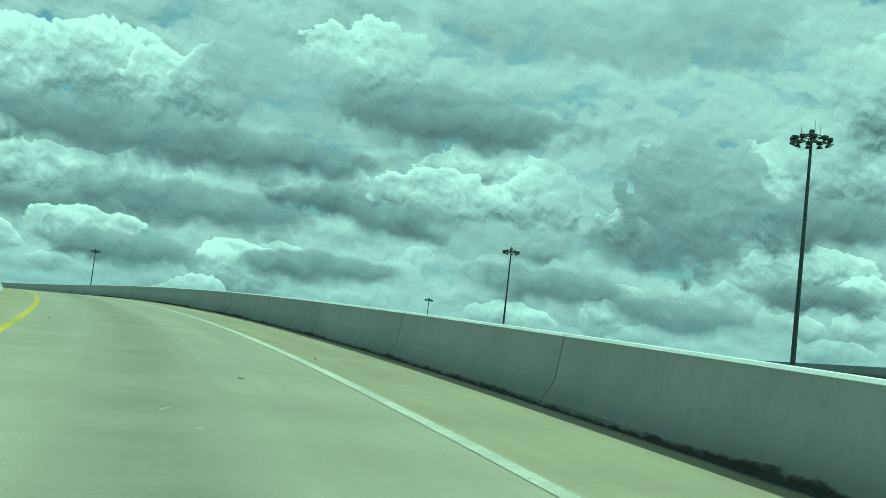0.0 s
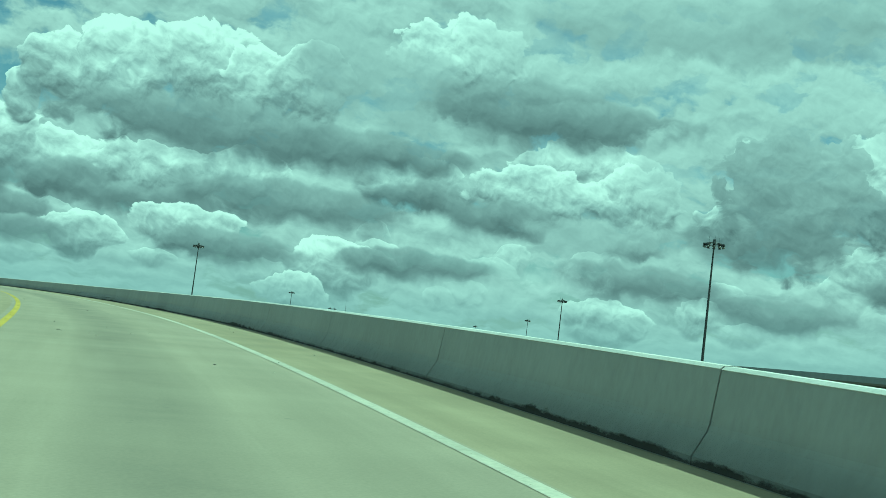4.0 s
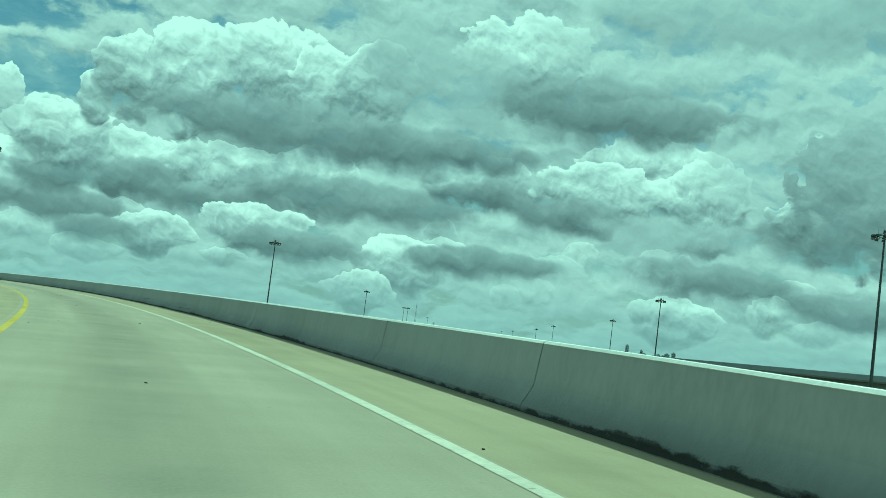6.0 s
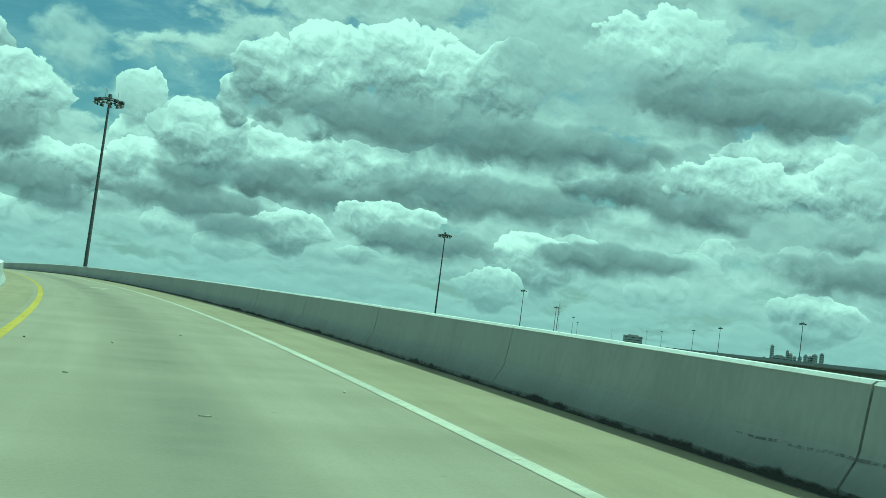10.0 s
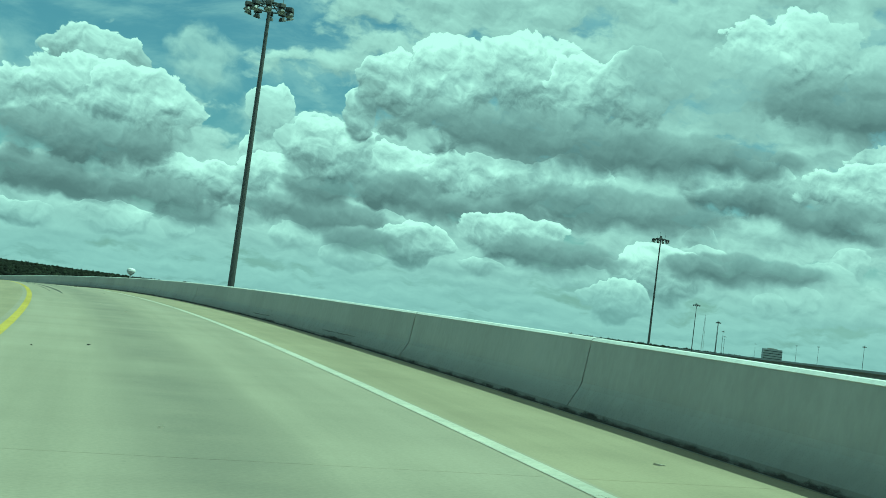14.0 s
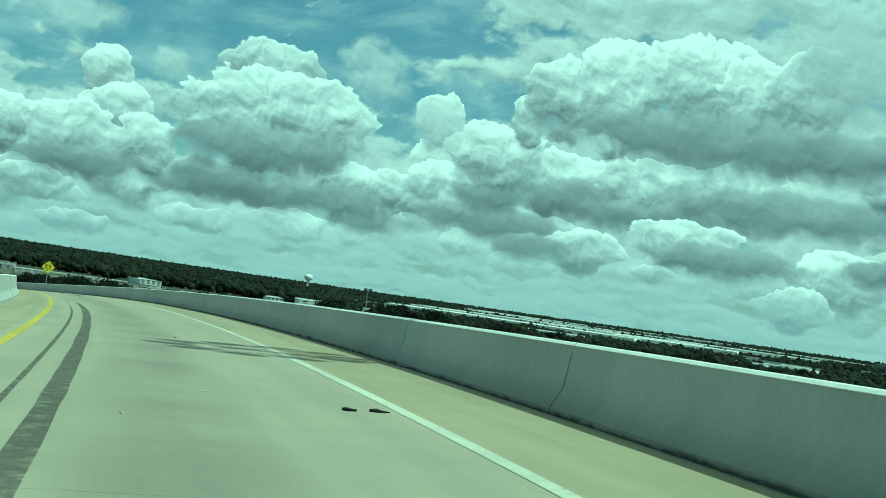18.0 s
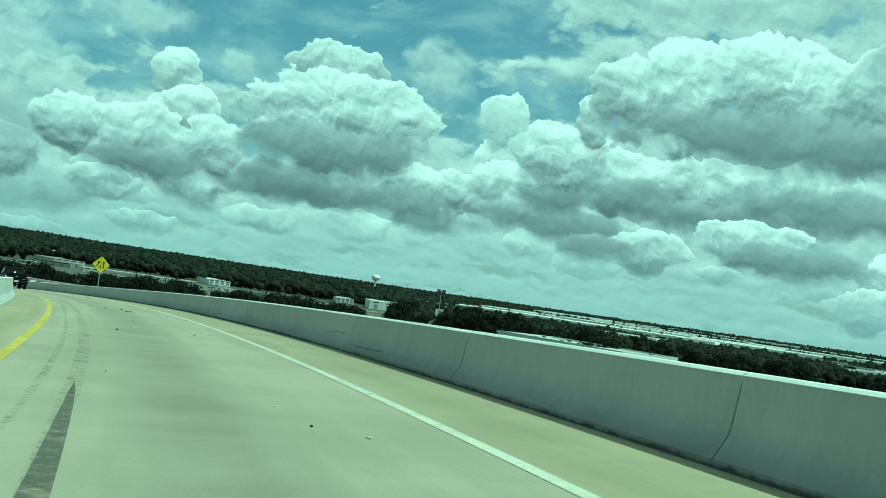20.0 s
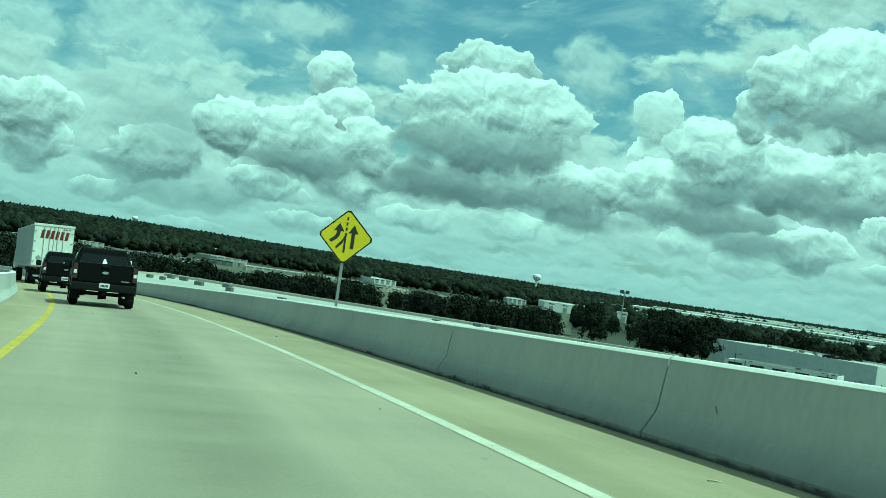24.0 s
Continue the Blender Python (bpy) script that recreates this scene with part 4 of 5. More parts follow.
# ---- the yellow sign on the outer barrier ----
def merge_sign():
    s, l, side = 381.0, RIGHT_L + 1.28, 1.03
    m = Matrix.Translation(on_ramp(s, l, 0.0)) @ Matrix.Rotation(heading(s) - 0.12, 4, "Z")
    t = thing("road_sign", m, "yellow diamond added-lane warning sign on a steel post", "road sign")
    part("post", box_bm(0.075, 0.075, 3.0, (0, 0.06, -0.3), 0.008), GALV, t, "galvanised steel post")
    for z in (0.12, 0.5):
        part("bracket", box_bm(0.86, 0.09, 0.09, (-0.42, 0.06, z), 0.01), GALV, t, "bracket bolted to the barrier's back")
    z0 = 2.35 + 0.35
    r = side / math.sqrt(2)

    def diamond(k):
        pts, c = [], 0.06
        for i in range(4):
            a = math.pi / 2 * i
            for d in (-0.07, 0.07):
                pts.append((k * math.cos(a + d), z0 + k * math.sin(a + d)))
        return pts
    face = part("panel", poly_bm(diamond(r), 0.006), SIGN_YELLOW, t, "retroreflective yellow panel")
    face.location = (0, 0.015, 0)
    rim_o, rim_i = diamond(r * 0.995), diamond(r * 0.935)
    bm = bmesh.new()
    n = len(rim_o)
    vo = [bm.verts.new((x, -0.0085, z)) for x, z in rim_o]
    vi = [bm.verts.new((x, -0.0085, z)) for x, z in rim_i]
    for i in range(n):
        bm.faces.new((vo[i], vo[(i + 1) % n], vi[(i + 1) % n], vi[i]))
    bmesh.ops.solidify(bm, geom=bm.faces[:], thickness=0.002)
    part("border", bm, SIGN_BLACK, face, "black border line")

    def mark(name, pts):
        ob = part(name, poly_bm([(x * r, z0 + z * r) for x, z in pts], 0.004), SIGN_BLACK, face)
        ob.location = (0, -0.007, 0)
    mark("straight_arrow", [(0.20, -0.42), (0.33, -0.42), (0.33, 0.16), (0.45, 0.16), (0.265, 0.48), (0.08, 0.16), (0.20, 0.16)])
    mark("curved_arrow", [(-0.62, -0.18), (-0.53, -0.26), (-0.34, -0.12), (-0.25, 0.02), (-0.22, 0.20), (-0.10, 0.20), (-0.29, 0.50), (-0.48, 0.20), (-0.36, 0.20), (-0.38, 0.06), (-0.45, -0.04)])
    mark("lane_line", [(-0.055, -0.60), (0.015, -0.60), (0.015, 0.14), (-0.055, 0.14)])
    mark("merge_line", [(-0.36, -0.42), (-0.31, -0.48), (-0.10, -0.26), (-0.06, -0.12), (-0.06, 0.02), (-0.13, -0.12)])
    for z in (0.24, 0.44, 0.64):
        mark("dash", [(-0.045, z), (0.02, z), (0.02, z + 0.11), (-0.045, z + 0.11)])


merge_sign()


# ---- vehicles stopped ahead on the ramp ----
def taper_bm(w0, d0, w1, d1, h, at, shift=0.0, bevel=0.0):
    """A box whose top is w1 x d1, moved by shift along y."""
    bm = box_bm(1, 1, 1)
    for v in bm.verts:
        top = v.co.z > 0.5
        w, d = (w1, d1) if top else (w0, d0)
        v.co = Vector((at[0] + v.co.x * w, at[1] + v.co.y * d + (shift if top else 0), at[2] + (h if top else 0)))
    if bevel:
        bmesh.ops.bevel(bm, geom=bm.edges[:], offset=bevel, segments=3, profile=0.55, affect="EDGES")
    return bm


def wheel(t, x, y, r, w, dual=False):
    side = 1 if x > 0 else -1
    bm = tube_bm((x - w / 2, y, r), (x + w / 2, y, r), r, None, 28)
    bmesh.ops.bevel(bm, geom=[e for e in bm.edges if abs(e.verts[0].co.x - e.verts[1].co.x) < 1e-4], offset=0.035, segments=2, affect="EDGES")
    tyre = part("tyre", bm, TYRE, t)
    rim = tube_bm((x + side * (w / 2 - 0.05), y, r), (x + side * (w / 2 + 0.005), y, r), r * 0.62, r * 0.56, 20)
    part("rim", rim, RIM, tyre, "alloy rim")
    return tyre


def bars(t, x0, x1, y, z, h, n, material, name, depth=0.004, seed=1):
    """Writing that cannot be read, as a row of plain bars."""
    r = random.Random(seed)
    step = (x1 - x0) / n
    for i in range(n):
        bm = box_bm(step * 0.62, depth, h * r.uniform(0.85, 1.0), (x0 + step * (i + 0.5), y, z))
        part(name, bm, material, t)


def pickup(s, l, label, lift=1.0, open_bed=True):
    z = on_ramp(s, l)
    m = Matrix.Translation(z) @ Matrix.Rotation(heading(s + 2.5), 4, "Z") @ Matrix.Rotation(math.atan(np.interp(s, *zip(*GRADE)) * 0.01), 4, "X") @ Matrix.Rotation(-math.atan(BANK), 4, "Y")
    t = thing("pickup_truck", m, label, "pickup truck", "vehicles on the ramp")
    # body, with wheel arches cut as raised lips
    low = taper_bm(2.0, 5.6, 1.96, 5.5, 0.62, (0, 2.95, 0.55), 0.0, 0.10)
    part("body", low, CAR_BLACK, t, "glossy black body")
    part("bed_side", taper_bm(0.12, 1.75, 0.10, 1.75, 0.26, (-0.93, 1.05, 1.12), 0.0, 0.03), CAR_BLACK, t)
    part("bed_side", taper_bm(0.12, 1.75, 0.10, 1.75, 0.26, (0.93, 1.05, 1.12), 0.0, 0.03), CAR_BLACK, t)
    gate = part("tailgate", taper_bm(1.64, 0.10, 1.62, 0.08, 0.60, (0, 0.16, 0.76), 0.01, 0.03), CAR_BLACK, t, "black tailgate")
    part("handle", box_bm(0.26, 0.03, 0.07, (0, 0.10, 1.25), 0.012), PLASTIC, gate, "black pull handle")
    badge = tube_bm((0, 0.112, 1.08), (0, 0.095, 1.08), 0.11, 0.10, 20)
    for v in badge.verts:
        v.co.z = 1.08 + (v.co.z - 1.08) * 0.42
    part("badge", badge, CHROME, gate, "plain oval badge")
    part("nameplate", box_bm(0.24, 0.008, 0.03, (0.62, 0.106, 0.84), 0.002), CHROME, gate, "small chrome bar")
    cab = part("cab", taper_bm(1.92, 2.35, 1.54, 1.65, 0.72, (0, 3.1, 1.16), -0.10, 0.09), CAR_BLACK, t)
    rear = taper_bm(1.58, 0.04, 1.34, 0.04, 0.42, (0, 1.965, 1.34), 0.20, 0.02)
    part("rear_window", rear, CAR_GLASS, cab, "tinted rear window")
    part("sticker", taper_bm(0.16, 0.004, 0.05, 0.004, 0.16, (0.02, 1.945, 1.38), 0.075), PLATE, cab, "small white window sticker")
    for x in (-1, 1):
        g = taper_bm(0.03, 1.9, 0.03, 1.35, 0.42, (x * 0.925, 3.1, 1.30), -0.05, 0.01)
        for v in g.verts:
            v.co.x -= x * max(0.0, v.co.z - 1.30) * 0.26
        part("side_window", g, CAR_GLASS, cab, "tinted side window")
        lamp = part("tail_lamp", taper_bm(0.15, 0.16, 0.13, 0.14, 0.48, (x * 0.90, 0.17, 0.84), 0.0, 0.025), LAMP_RED, t, "red tail lamp")
        part("reverse_lens", box_bm(0.10, 0.02, 0.11, (x * 0.90, 0.085, 1.0), 0.008), LAMP_CLEAR, lamp, "clear reversing lens")
        arm = part("mirror", box_bm(0.24, 0.16, 0.26, (x * 1.10, 4.0, 1.18), 0.04), PLASTIC, t)
        part("mirror_glass", box_bm(0.18, 0.006, 0.20, (x * 1.10, 3.915, 1.21), 0.002), CAR_GLASS, arm)
        part("mud_flap", box_bm(0.28, 0.02, 0.3, (x * 0.82, 0.78, 0.22), 0.005), PLASTIC, t)
        for y in (1.25, 4.85):
            wheel(t, x * 0.86, y, 0.40, 0.27)
            outer, inner = [], []
            for i in range(15):
                a = math.pi * i / 14
                outer.append((y + 0.52 * math.cos(a), 0.42 + 0.52 * math.sin(a)))
                inner.append((y + 0.45 * math.cos(a), 0.42 + 0.45 * math.sin(a)))
            arch = bmesh.new()
            rings = [[arch.verts.new((x * k, p, q)) for p, q in loop] for k in (0.96, 1.02) for loop in (outer, inner)]
            for a, b in ((0, 2), (2, 3), (3, 1), (1, 0)):
                for i in range(14):
                    arch.faces.new((rings[a][i], rings[a][i + 1], rings[b][i + 1], rings[b][i]))
            bmesh.ops.recalc_face_normals(arch, faces=arch.faces[:])
            part("wheel_arch", arch, PLASTIC, t)
    bumper = part("rear_bumper", taper_bm(1.96, 0.26, 1.92, 0.24, 0.24, (0, 0.10, 0.50), 0.0, 0.04), PLASTIC, t, "black rear bumper")
    plate = part("number_plate", box_bm(0.31, 0.012, 0.155, (0, -0.035, 0.60), 0.004), PLATE, bumper, "pale plate with plain bars")
    for i in range(6):
        box = box_bm(0.03, 0.004, 0.07, (-0.10 + 0.04 * i, -0.043, 0.64))
        ob = part("plate_bar", box, SIGN_BLACK, bumper)
    part("hitch", box_bm(0.09, 0.3, 0.09, (0, 0.02, 0.38), 0.01), PLASTIC, bumper, "steel tow hitch")
    part("rear_axle", tube_bm((-0.75, 1.25, 0.40), (0.75, 1.25, 0.40), 0.06, None, 10), PLASTIC, t)
    part("differential", tube_bm((-0.12, 1.25, 0.38), (0.14, 1.25, 0.38), 0.16, 0.13, 12), PLASTIC, t)
    part("exhaust", tube_bm((0.62, 0.05, 0.36), (0.62, 0.9, 0.38), 0.04, None, 10), CHROME, t)
    part("brake_light", box_bm(0.5, 0.03, 0.03, (0, 2.20, 1.81), 0.006), LAMP_RED, cab, "high red brake light")
    return t


pickup(387.3, -0.05, "black crew-cab pickup truck with tinted rear window on the ramp")
pickup(404.0, -0.85, "dark older pickup truck following the white trailer")


def trailer_truck(s, l):
    m = Matrix.Translation(on_ramp(s, l)) @ Matrix.Rotation(heading(s + 7), 4, "Z") @ Matrix.Rotation(math.atan(-0.05), 4, "X") @ Matrix.Rotation(-math.atan(BANK), 4, "Y")
    t = thing("semi_trailer_truck", m, "white box semi-trailer with dark red lettering bars behind a tractor", "truck", "vehicles on the ramp")
    w, h0, top, length = 2.6, 1.15, 4.05, 15.6
    box = part("cargo_box", box_bm(w, length, top - h0, (0, length / 2 + 0.05, h0), 0.04), TRAILER_SIDE, t, "ribbed aluminium cargo box")
    for x in (-1, 1):
        for i in range(24):
            part("side_rib", box_bm(0.03, 0.07, top - h0 - 0.3, (x * (w / 2 + 0.012), 0.5 + i * 0.64, h0 + 0.15)), TRAILER_SIDE, box)
        door = part("rear_door", box_bm(w / 2 - 0.06, 0.06, top - h0 - 0.22, (x * (w / 4 - 0.005), 0.02, h0 + 0.1), 0.012), TRAILER_WHITE, t, "white rear door")
        for dx in (0.25, 0.62):
            part("lock_rod", tube_bm((x * dx, -0.03, h0 + 0.05), (x * dx, -0.03, top - 0.12), 0.018, None, 8), GALV, door, "galvanised lock rod")
        for k in range(4):
            part("hinge", box_bm(0.14, 0.03, 0.07, (x * (w / 2 - 0.12), -0.02, h0 + 0.35 + k * 0.68), 0.005), GALV, door)
        part("tail_lamp", box_bm(0.26, 0.03, 0.12, (x * 0.95, -0.02, h0 - 0.14), 0.02), LAMP_RED, t, "red tail lamp")
        part("mud_flap", box_bm(0.6, 0.02, 0.6, (x * 0.9, 0.35, 0.3), 0.005), PLASTIC, t)
        part("underride_leg", box_bm(0.1, 0.1, 0.55, (x * 0.45, 0.12, 0.58), 0.01), GALV, t)
        for y in (1.5, 2.75):
            for dx in (0.92, 1.2):
                wheel(t, x * dx, y, 0.50, 0.24)
        for y in (13.2, 14.5):
            wheel(t, x * 1.05, y, 0.50, 0.45)
        wheel(t, x * 1.05, 19.0, 0.50, 0.28)
        part("tractor_mirror", box_bm(0.12, 0.12, 0.75, (x * 1.45, 17.6, 2.0), 0.03), PLASTIC, t, "tall black tractor mirror")
    # lettering on the doors, as slanted plain shapes
    r = random.Random(8)
    for i in range(6):
        c = -0.72 + i * 0.31
        pts = [(c - 0.14, 0), (c + 0.07, 0), (c + 0.17, 0.56), (c - 0.04, 0.56)]
        bm = poly_bm([(x, top - 0.92 + z - 0.012 * i) for x, z in pts], 0.006)
        ob = part("lettering_bar", bm, LETTER_RED, t, "dark red plain bar")
        ob.location = (0, -0.012, 0)
    bars(t, 0.62, 1.08, -0.012, top - 0.3, 0.09, 5, SIGN_BLACK, "unit_mark", 0.006)
    for x, z in ((-0.85, 1.55), (-0.35, 1.5)):
        bm = poly_bm([(x, z), (x + 0.22, z + 0.22), (x, z + 0.44), (x - 0.22, z + 0.22)], 0.005)
        ob = part("placard", bm, GALV, t, "grey diamond placard")
        ob.location = (0, -0.012, 0)
    part("top_rail", box_bm(w + 0.04, 0.12, 0.16, (0, 0.02, top - 0.12), 0.02), TRAILER_WHITE, t)
    part("underride_bar", box_bm(2.2, 0.1, 0.12, (0, 0.08, 0.5), 0.02), GALV, t)
    part("chassis", box_bm(1.0, length - 0.6, 0.3, (0, length / 2 + 0.2, 0.85), 0.03), PLASTIC, t)
    part("tractor_cab", taper_bm(2.3, 3.2, 2.1, 2.4, 2.75, (0, 17.9, 0.9), -0.25, 0.16), TRAILER_WHITE, t, "white tractor cab")
    part("tractor_hood", taper_bm(1.9, 1.6, 1.5, 1.3, 1.1, (0, 20.1, 0.9), -0.1, 0.14), TRAILER_WHITE, t)
    for x in (-0.95, 0.95):
        part("exhaust_stack", tube_bm((x, 16.1, 0.9), (x, 16.1, 3.9), 0.09, None, 12), CHROME, t)


trailer_truck(431.5, -0.05)


# ---- buildings on the land ----
def hall(x, y, w, d, h, turn, wall, roof, label, bays=6, units=0, doors=True, seed=1, group="sheds and warehouses", ribs=0):
    """A flat-roofed hall: four walls with a coping, a roof sheet below it, dock doors, rooftop units."""
    r = random.Random(seed)
    m = Matrix.Translation((x, y, LAND(x, y) - 0.3)) @ Matrix.Rotation(radians(turn), 4, "Z")
    t = thing("warehouse", m, label, "building", group)
    h += 0.3
    k = 0.35
    for sx, sy, ww, dd in ((0, -1, w, k), (0, 1, w, k), (-1, 0, k, d - 2 * k), (1, 0, k, d - 2 * k)):
        part("wall", box_bm(ww, dd, h, (sx * (w - k) / 2, sy * (d - k) / 2, 0)), wall, t)
    part("roof", box_bm(w - 2 * k, d - 2 * k, 0.25, (0, 0, h - 0.75)), roof, t)
    for sx, sy, ww, dd in ((0, -1, w + 0.2, k + 0.2), (0, 1, w + 0.2, k + 0.2)):
        part("coping", box_bm(ww, dd, 0.12, (sx * (w - k) / 2, sy * (d - k) / 2, h)), ROOF_WHITE, t)
    if doors:
        for i in range(bays):
            c = -w / 2 + w * (i + 0.5) / bays
            part("dock_door", box_bm(min(3.2, w / bays * 0.6), 0.1, min(3.6, h * 0.6), (c, -d / 2 - 0.06, 0.9)), DOCK_DOOR, t)
            part("strip_window", box_bm(min(4.5, w / bays * 0.7), 0.08, 0.7, (c, -d / 2 - 0.05, h * 0.78)), DARK_GLASS, t)
    for i in range(ribs):
        part("wall_rib", box_bm(0.35, 0.16, h - 0.6, (-w / 2 + w * (i + 0.5) / ribs, -d / 2 - 0.08, 0)), wall, t)
    for i in range(units):
        ux, uy = r.uniform(-w * 0.46, w * 0.46), r.uniform(-d * 0.42, d * 0.42)
        u = box_bm(r.uniform(1.0, 1.9), r.uniform(1.0, 1.6), r.uniform(0.6, 1.0), (ux, uy, h - 0.5), 0.06)
        part("rooftop_unit", u, UNIT_METAL, t, "grey rooftop air handler")
    return t


def seen_from(az, dist, x0=-207.8, y0=272.9):
    return x0 - dist * math.sin(radians(az)), y0 + dist * math.cos(radians(az))


# the large white-roofed warehouse below the ramp's end
hall(-378.5, 435.5, 126.0, 52.0, 11.3, 22.5, WALL_TAN, ROOF_PALE, "large low warehouse with a white flat roof and rooftop units", 14, 26, seed=3)
# the grey building and sheds beyond the barrier, and the halls dotted through the woods
hall(-396.0, 705.0, 76.0, 40.0, 9.6, -13.0, WALL_PALE, ROOF_PALE, "long grey metal-walled warehouse beside trees", 12, 8, False, seed=4, ribs=26)
x, y = seen_from(25.2, 395)
hall(x, y, 36.0, 14.0, 6.0, 14.0, WALL_WHITE, ROOF_GREY, "small pale shed beside a yard", 5, 3, seed=5)


OPEN = []          # (azimuth, half width in degrees, nearest, farthest): ground kept clear of trees before a building


def keep_clear(az, d, w, front):
    OPEN.append((az, math.degrees(w * 0.55 / d), d - front, d + 45))


def is_open(az, d):
    return any(abs(az - a) < half and near < d < far for a, half, near, far in OPEN)


def scattered_halls():
    r = random.Random(11)
    for i in range(130):
        az = r.uniform(2, 46) if i % 4 else r.uniform(36, 66)
        d = 620 * (4300 / 620) ** r.random()
        if d < 900 or (az > 44 and d > 1500) or (az > 36 and d > 1000 and i % 3) or (abs(az - 33.1) < 3.2 and d < 860):
            continue
        x, y = seen_from(az, d)
        w = r.uniform(24, 70) * (1.0 if d < 1500 else 1.9) * (0.5 if az > 36 else 1.0)
        white = r.random() < 0.5
        hall(x, y, w, r.uniform(30, 70), r.uniform(6, 9) * (0.6 if az > 36 else 1.0), az + r.uniform(-20, 20), (WALL_TAN, WALL_GREY)[i % 2] if not white else WALL_WHITE, ROOF_WHITE if white else ROOF_GREY,
             "distant low hall with a pale roof among trees" if white else "distant grey-roofed shed among trees", 4, 2 if d < 900 else 0, d < 1600, i, "distant halls")
        keep_clear(az, d, w * 0.8, r.uniform(30, 120))


scattered_halls()


def long_halls():
    for az, d, w, t in ((23.5, 1250, 190, 18), (20.5, 1500, 230, 20), (17.5, 1350, 150, 15), (22.0, 1900, 260, 24), (14.5, 1700, 220, 12), (26.0, 2200, 240, 26),
                        (28.6, 1600, 170, 27), (19.0, 2500, 300, 20), (24.4, 1620, 210, 22), (30.0, 1300, 120, 30), (12.0, 2300, 260, 14)):
        x, y = seen_from(az, d)
        hall(x, y, w, 150.0, 11.0, t, WALL_WHITE, ROOF_WHITE, "long white-roofed warehouse among far trees", 8, 0, True, int(d), "long far warehouses")
        keep_clear(az, d, w * 0.8, 110)


long_halls()


def field():
    """Dry open ground between the near grove and the far woods."""
    verts, faces, n = [], [], 26
    for i in range(n):
        az = 35.5 + i * 1.15
        wob = 25 * noise.noise(Vector((az * 0.35, 0.7, 2.0)))
        for k in range(5):
            d = 520 + wob + (330 + 40 * noise.noise(Vector((az * 0.5, 4.2, 1.0)))) * k / 4
            x, y = seen_from(az, d)
            verts.append((x, y, LAND(x, y) + 0.5))
        if i:
            faces += [(5 * i - 5 + k, 5 * i - 4 + k, 5 * i + 1 + k, 5 * i + k) for k in range(4)]
    tagged(raw("field", verts, faces, DRY_FIELD), "dry pale grass field before the woods", "field", kind="structure")
    OPEN.append((50.0, 14.5, 470, 860))


field()


def field_sheds():
    """Low white and grey sheds and homes along the field's far edge."""
    r = random.Random(31)
    for i in range(26):
        az = 37.0 + i * 1.02 + r.uniform(-0.4, 0.4)
        d = r.choice((690, 760, 820)) + r.uniform(-25, 25)
        x, y = seen_from(az, d)
        w = r.uniform(9, 26)
        pale = r.random() < 0.6
        hall(x, y, w, r.uniform(8, 14), r.uniform(2.8, 3.8), az + r.uniform(-25, 25), WALL_TAN if pale else ROOF_GREY, ROOF_WHITE if r.random() < 0.4 else ROOF_GREY,
             "low pale shed at the edge of a dry field", 3, 0, w > 14, i + 200, "sheds by the field")


field_sheds()

# a white-walled depot past the inside of the curve
x, y = seen_from(62.2, 390)
hall(x, y, 34.0, 24.0, 8.2, 70.0, WALL_WHITE, ROOF_WHITE, "white-walled depot beyond the inner barrier", 5, 3, seed=9)


def lots():
    """Paved yards and car parks let into the land."""
    r = random.Random(21)
    for az, d, w, l in ((24, 520, 80, 22), (50, 900, 120, 20)):
        x, y = seen_from(az, d)
        z = max(LAND(x + a * w / 2, y + b * l / 2) for a in (-1, 0, 1) for b in (-1, 0, 1)) + 0.06
        m = Matrix.Translation((x, y, z)) @ Matrix.Rotation(radians(az + r.uniform(-15, 15)), 4, "Z")
        bm = box_bm(w, l, 0.9, (0, 0, -0.9))
        bmesh.ops.transform(bm, matrix=m, verts=bm.verts[:])
        tagged(part("parking_lot", bm, LOT if r.random() < 0.7 else ASPHALT), "pale concrete yard between trees", "parking lot", kind="structure")


lots()


def offices():
    """Far towers of the city, and one office block."""
    r = random.Random(2)
    group = "distant towers"
    def tower(x, y, w, h, label):
        z = LAND(x, y)
        t = thing("office_tower", Matrix.Translation((x, y, z - 1)) @ Matrix.Rotation(r.uniform(-0.3, 0.6), 4, "Z"), label, "building", group)
        body = part("wall", box_bm(w, w * 0.8, h, (0, 0, 0)), WALL_GREY, t)
        for i in range(int(h / 8)):
            part("window_band", box_bm(w * 1.01, w * 0.81, 1.8, (0, 0, 3 + i * 8)), DARK_GLASS, body)
        part("roof_plant", box_bm(w * 0.5, w * 0.4, h * 0.04 + 1, (0, 0, h)), CONCRETE, t)
    for k in range(13):
        az = 1.1 - k * 0.23 + r.uniform(-0.08, 0.08)
        x, y = seen_from(az, 4500 + r.uniform(-60, 60), -51.4, 113.8)
        tower(x, y, r.uniform(9, 17), 26 + r.choice((4, 10, 20, 36, 56)) * r.uniform(0.6, 1.0), "distant city tower with dark window bands")
    x, y = seen_from(7.2, 3900, -51.4, 113.8)
    tower(x, y, 58, 50, "distant wide office block with dark window bands")
    x, y = seen_from(-0.3, 3600, -84.0, 161.0)
    tower(x, y, 42, 44, "distant office block with dark window bands")


offices()


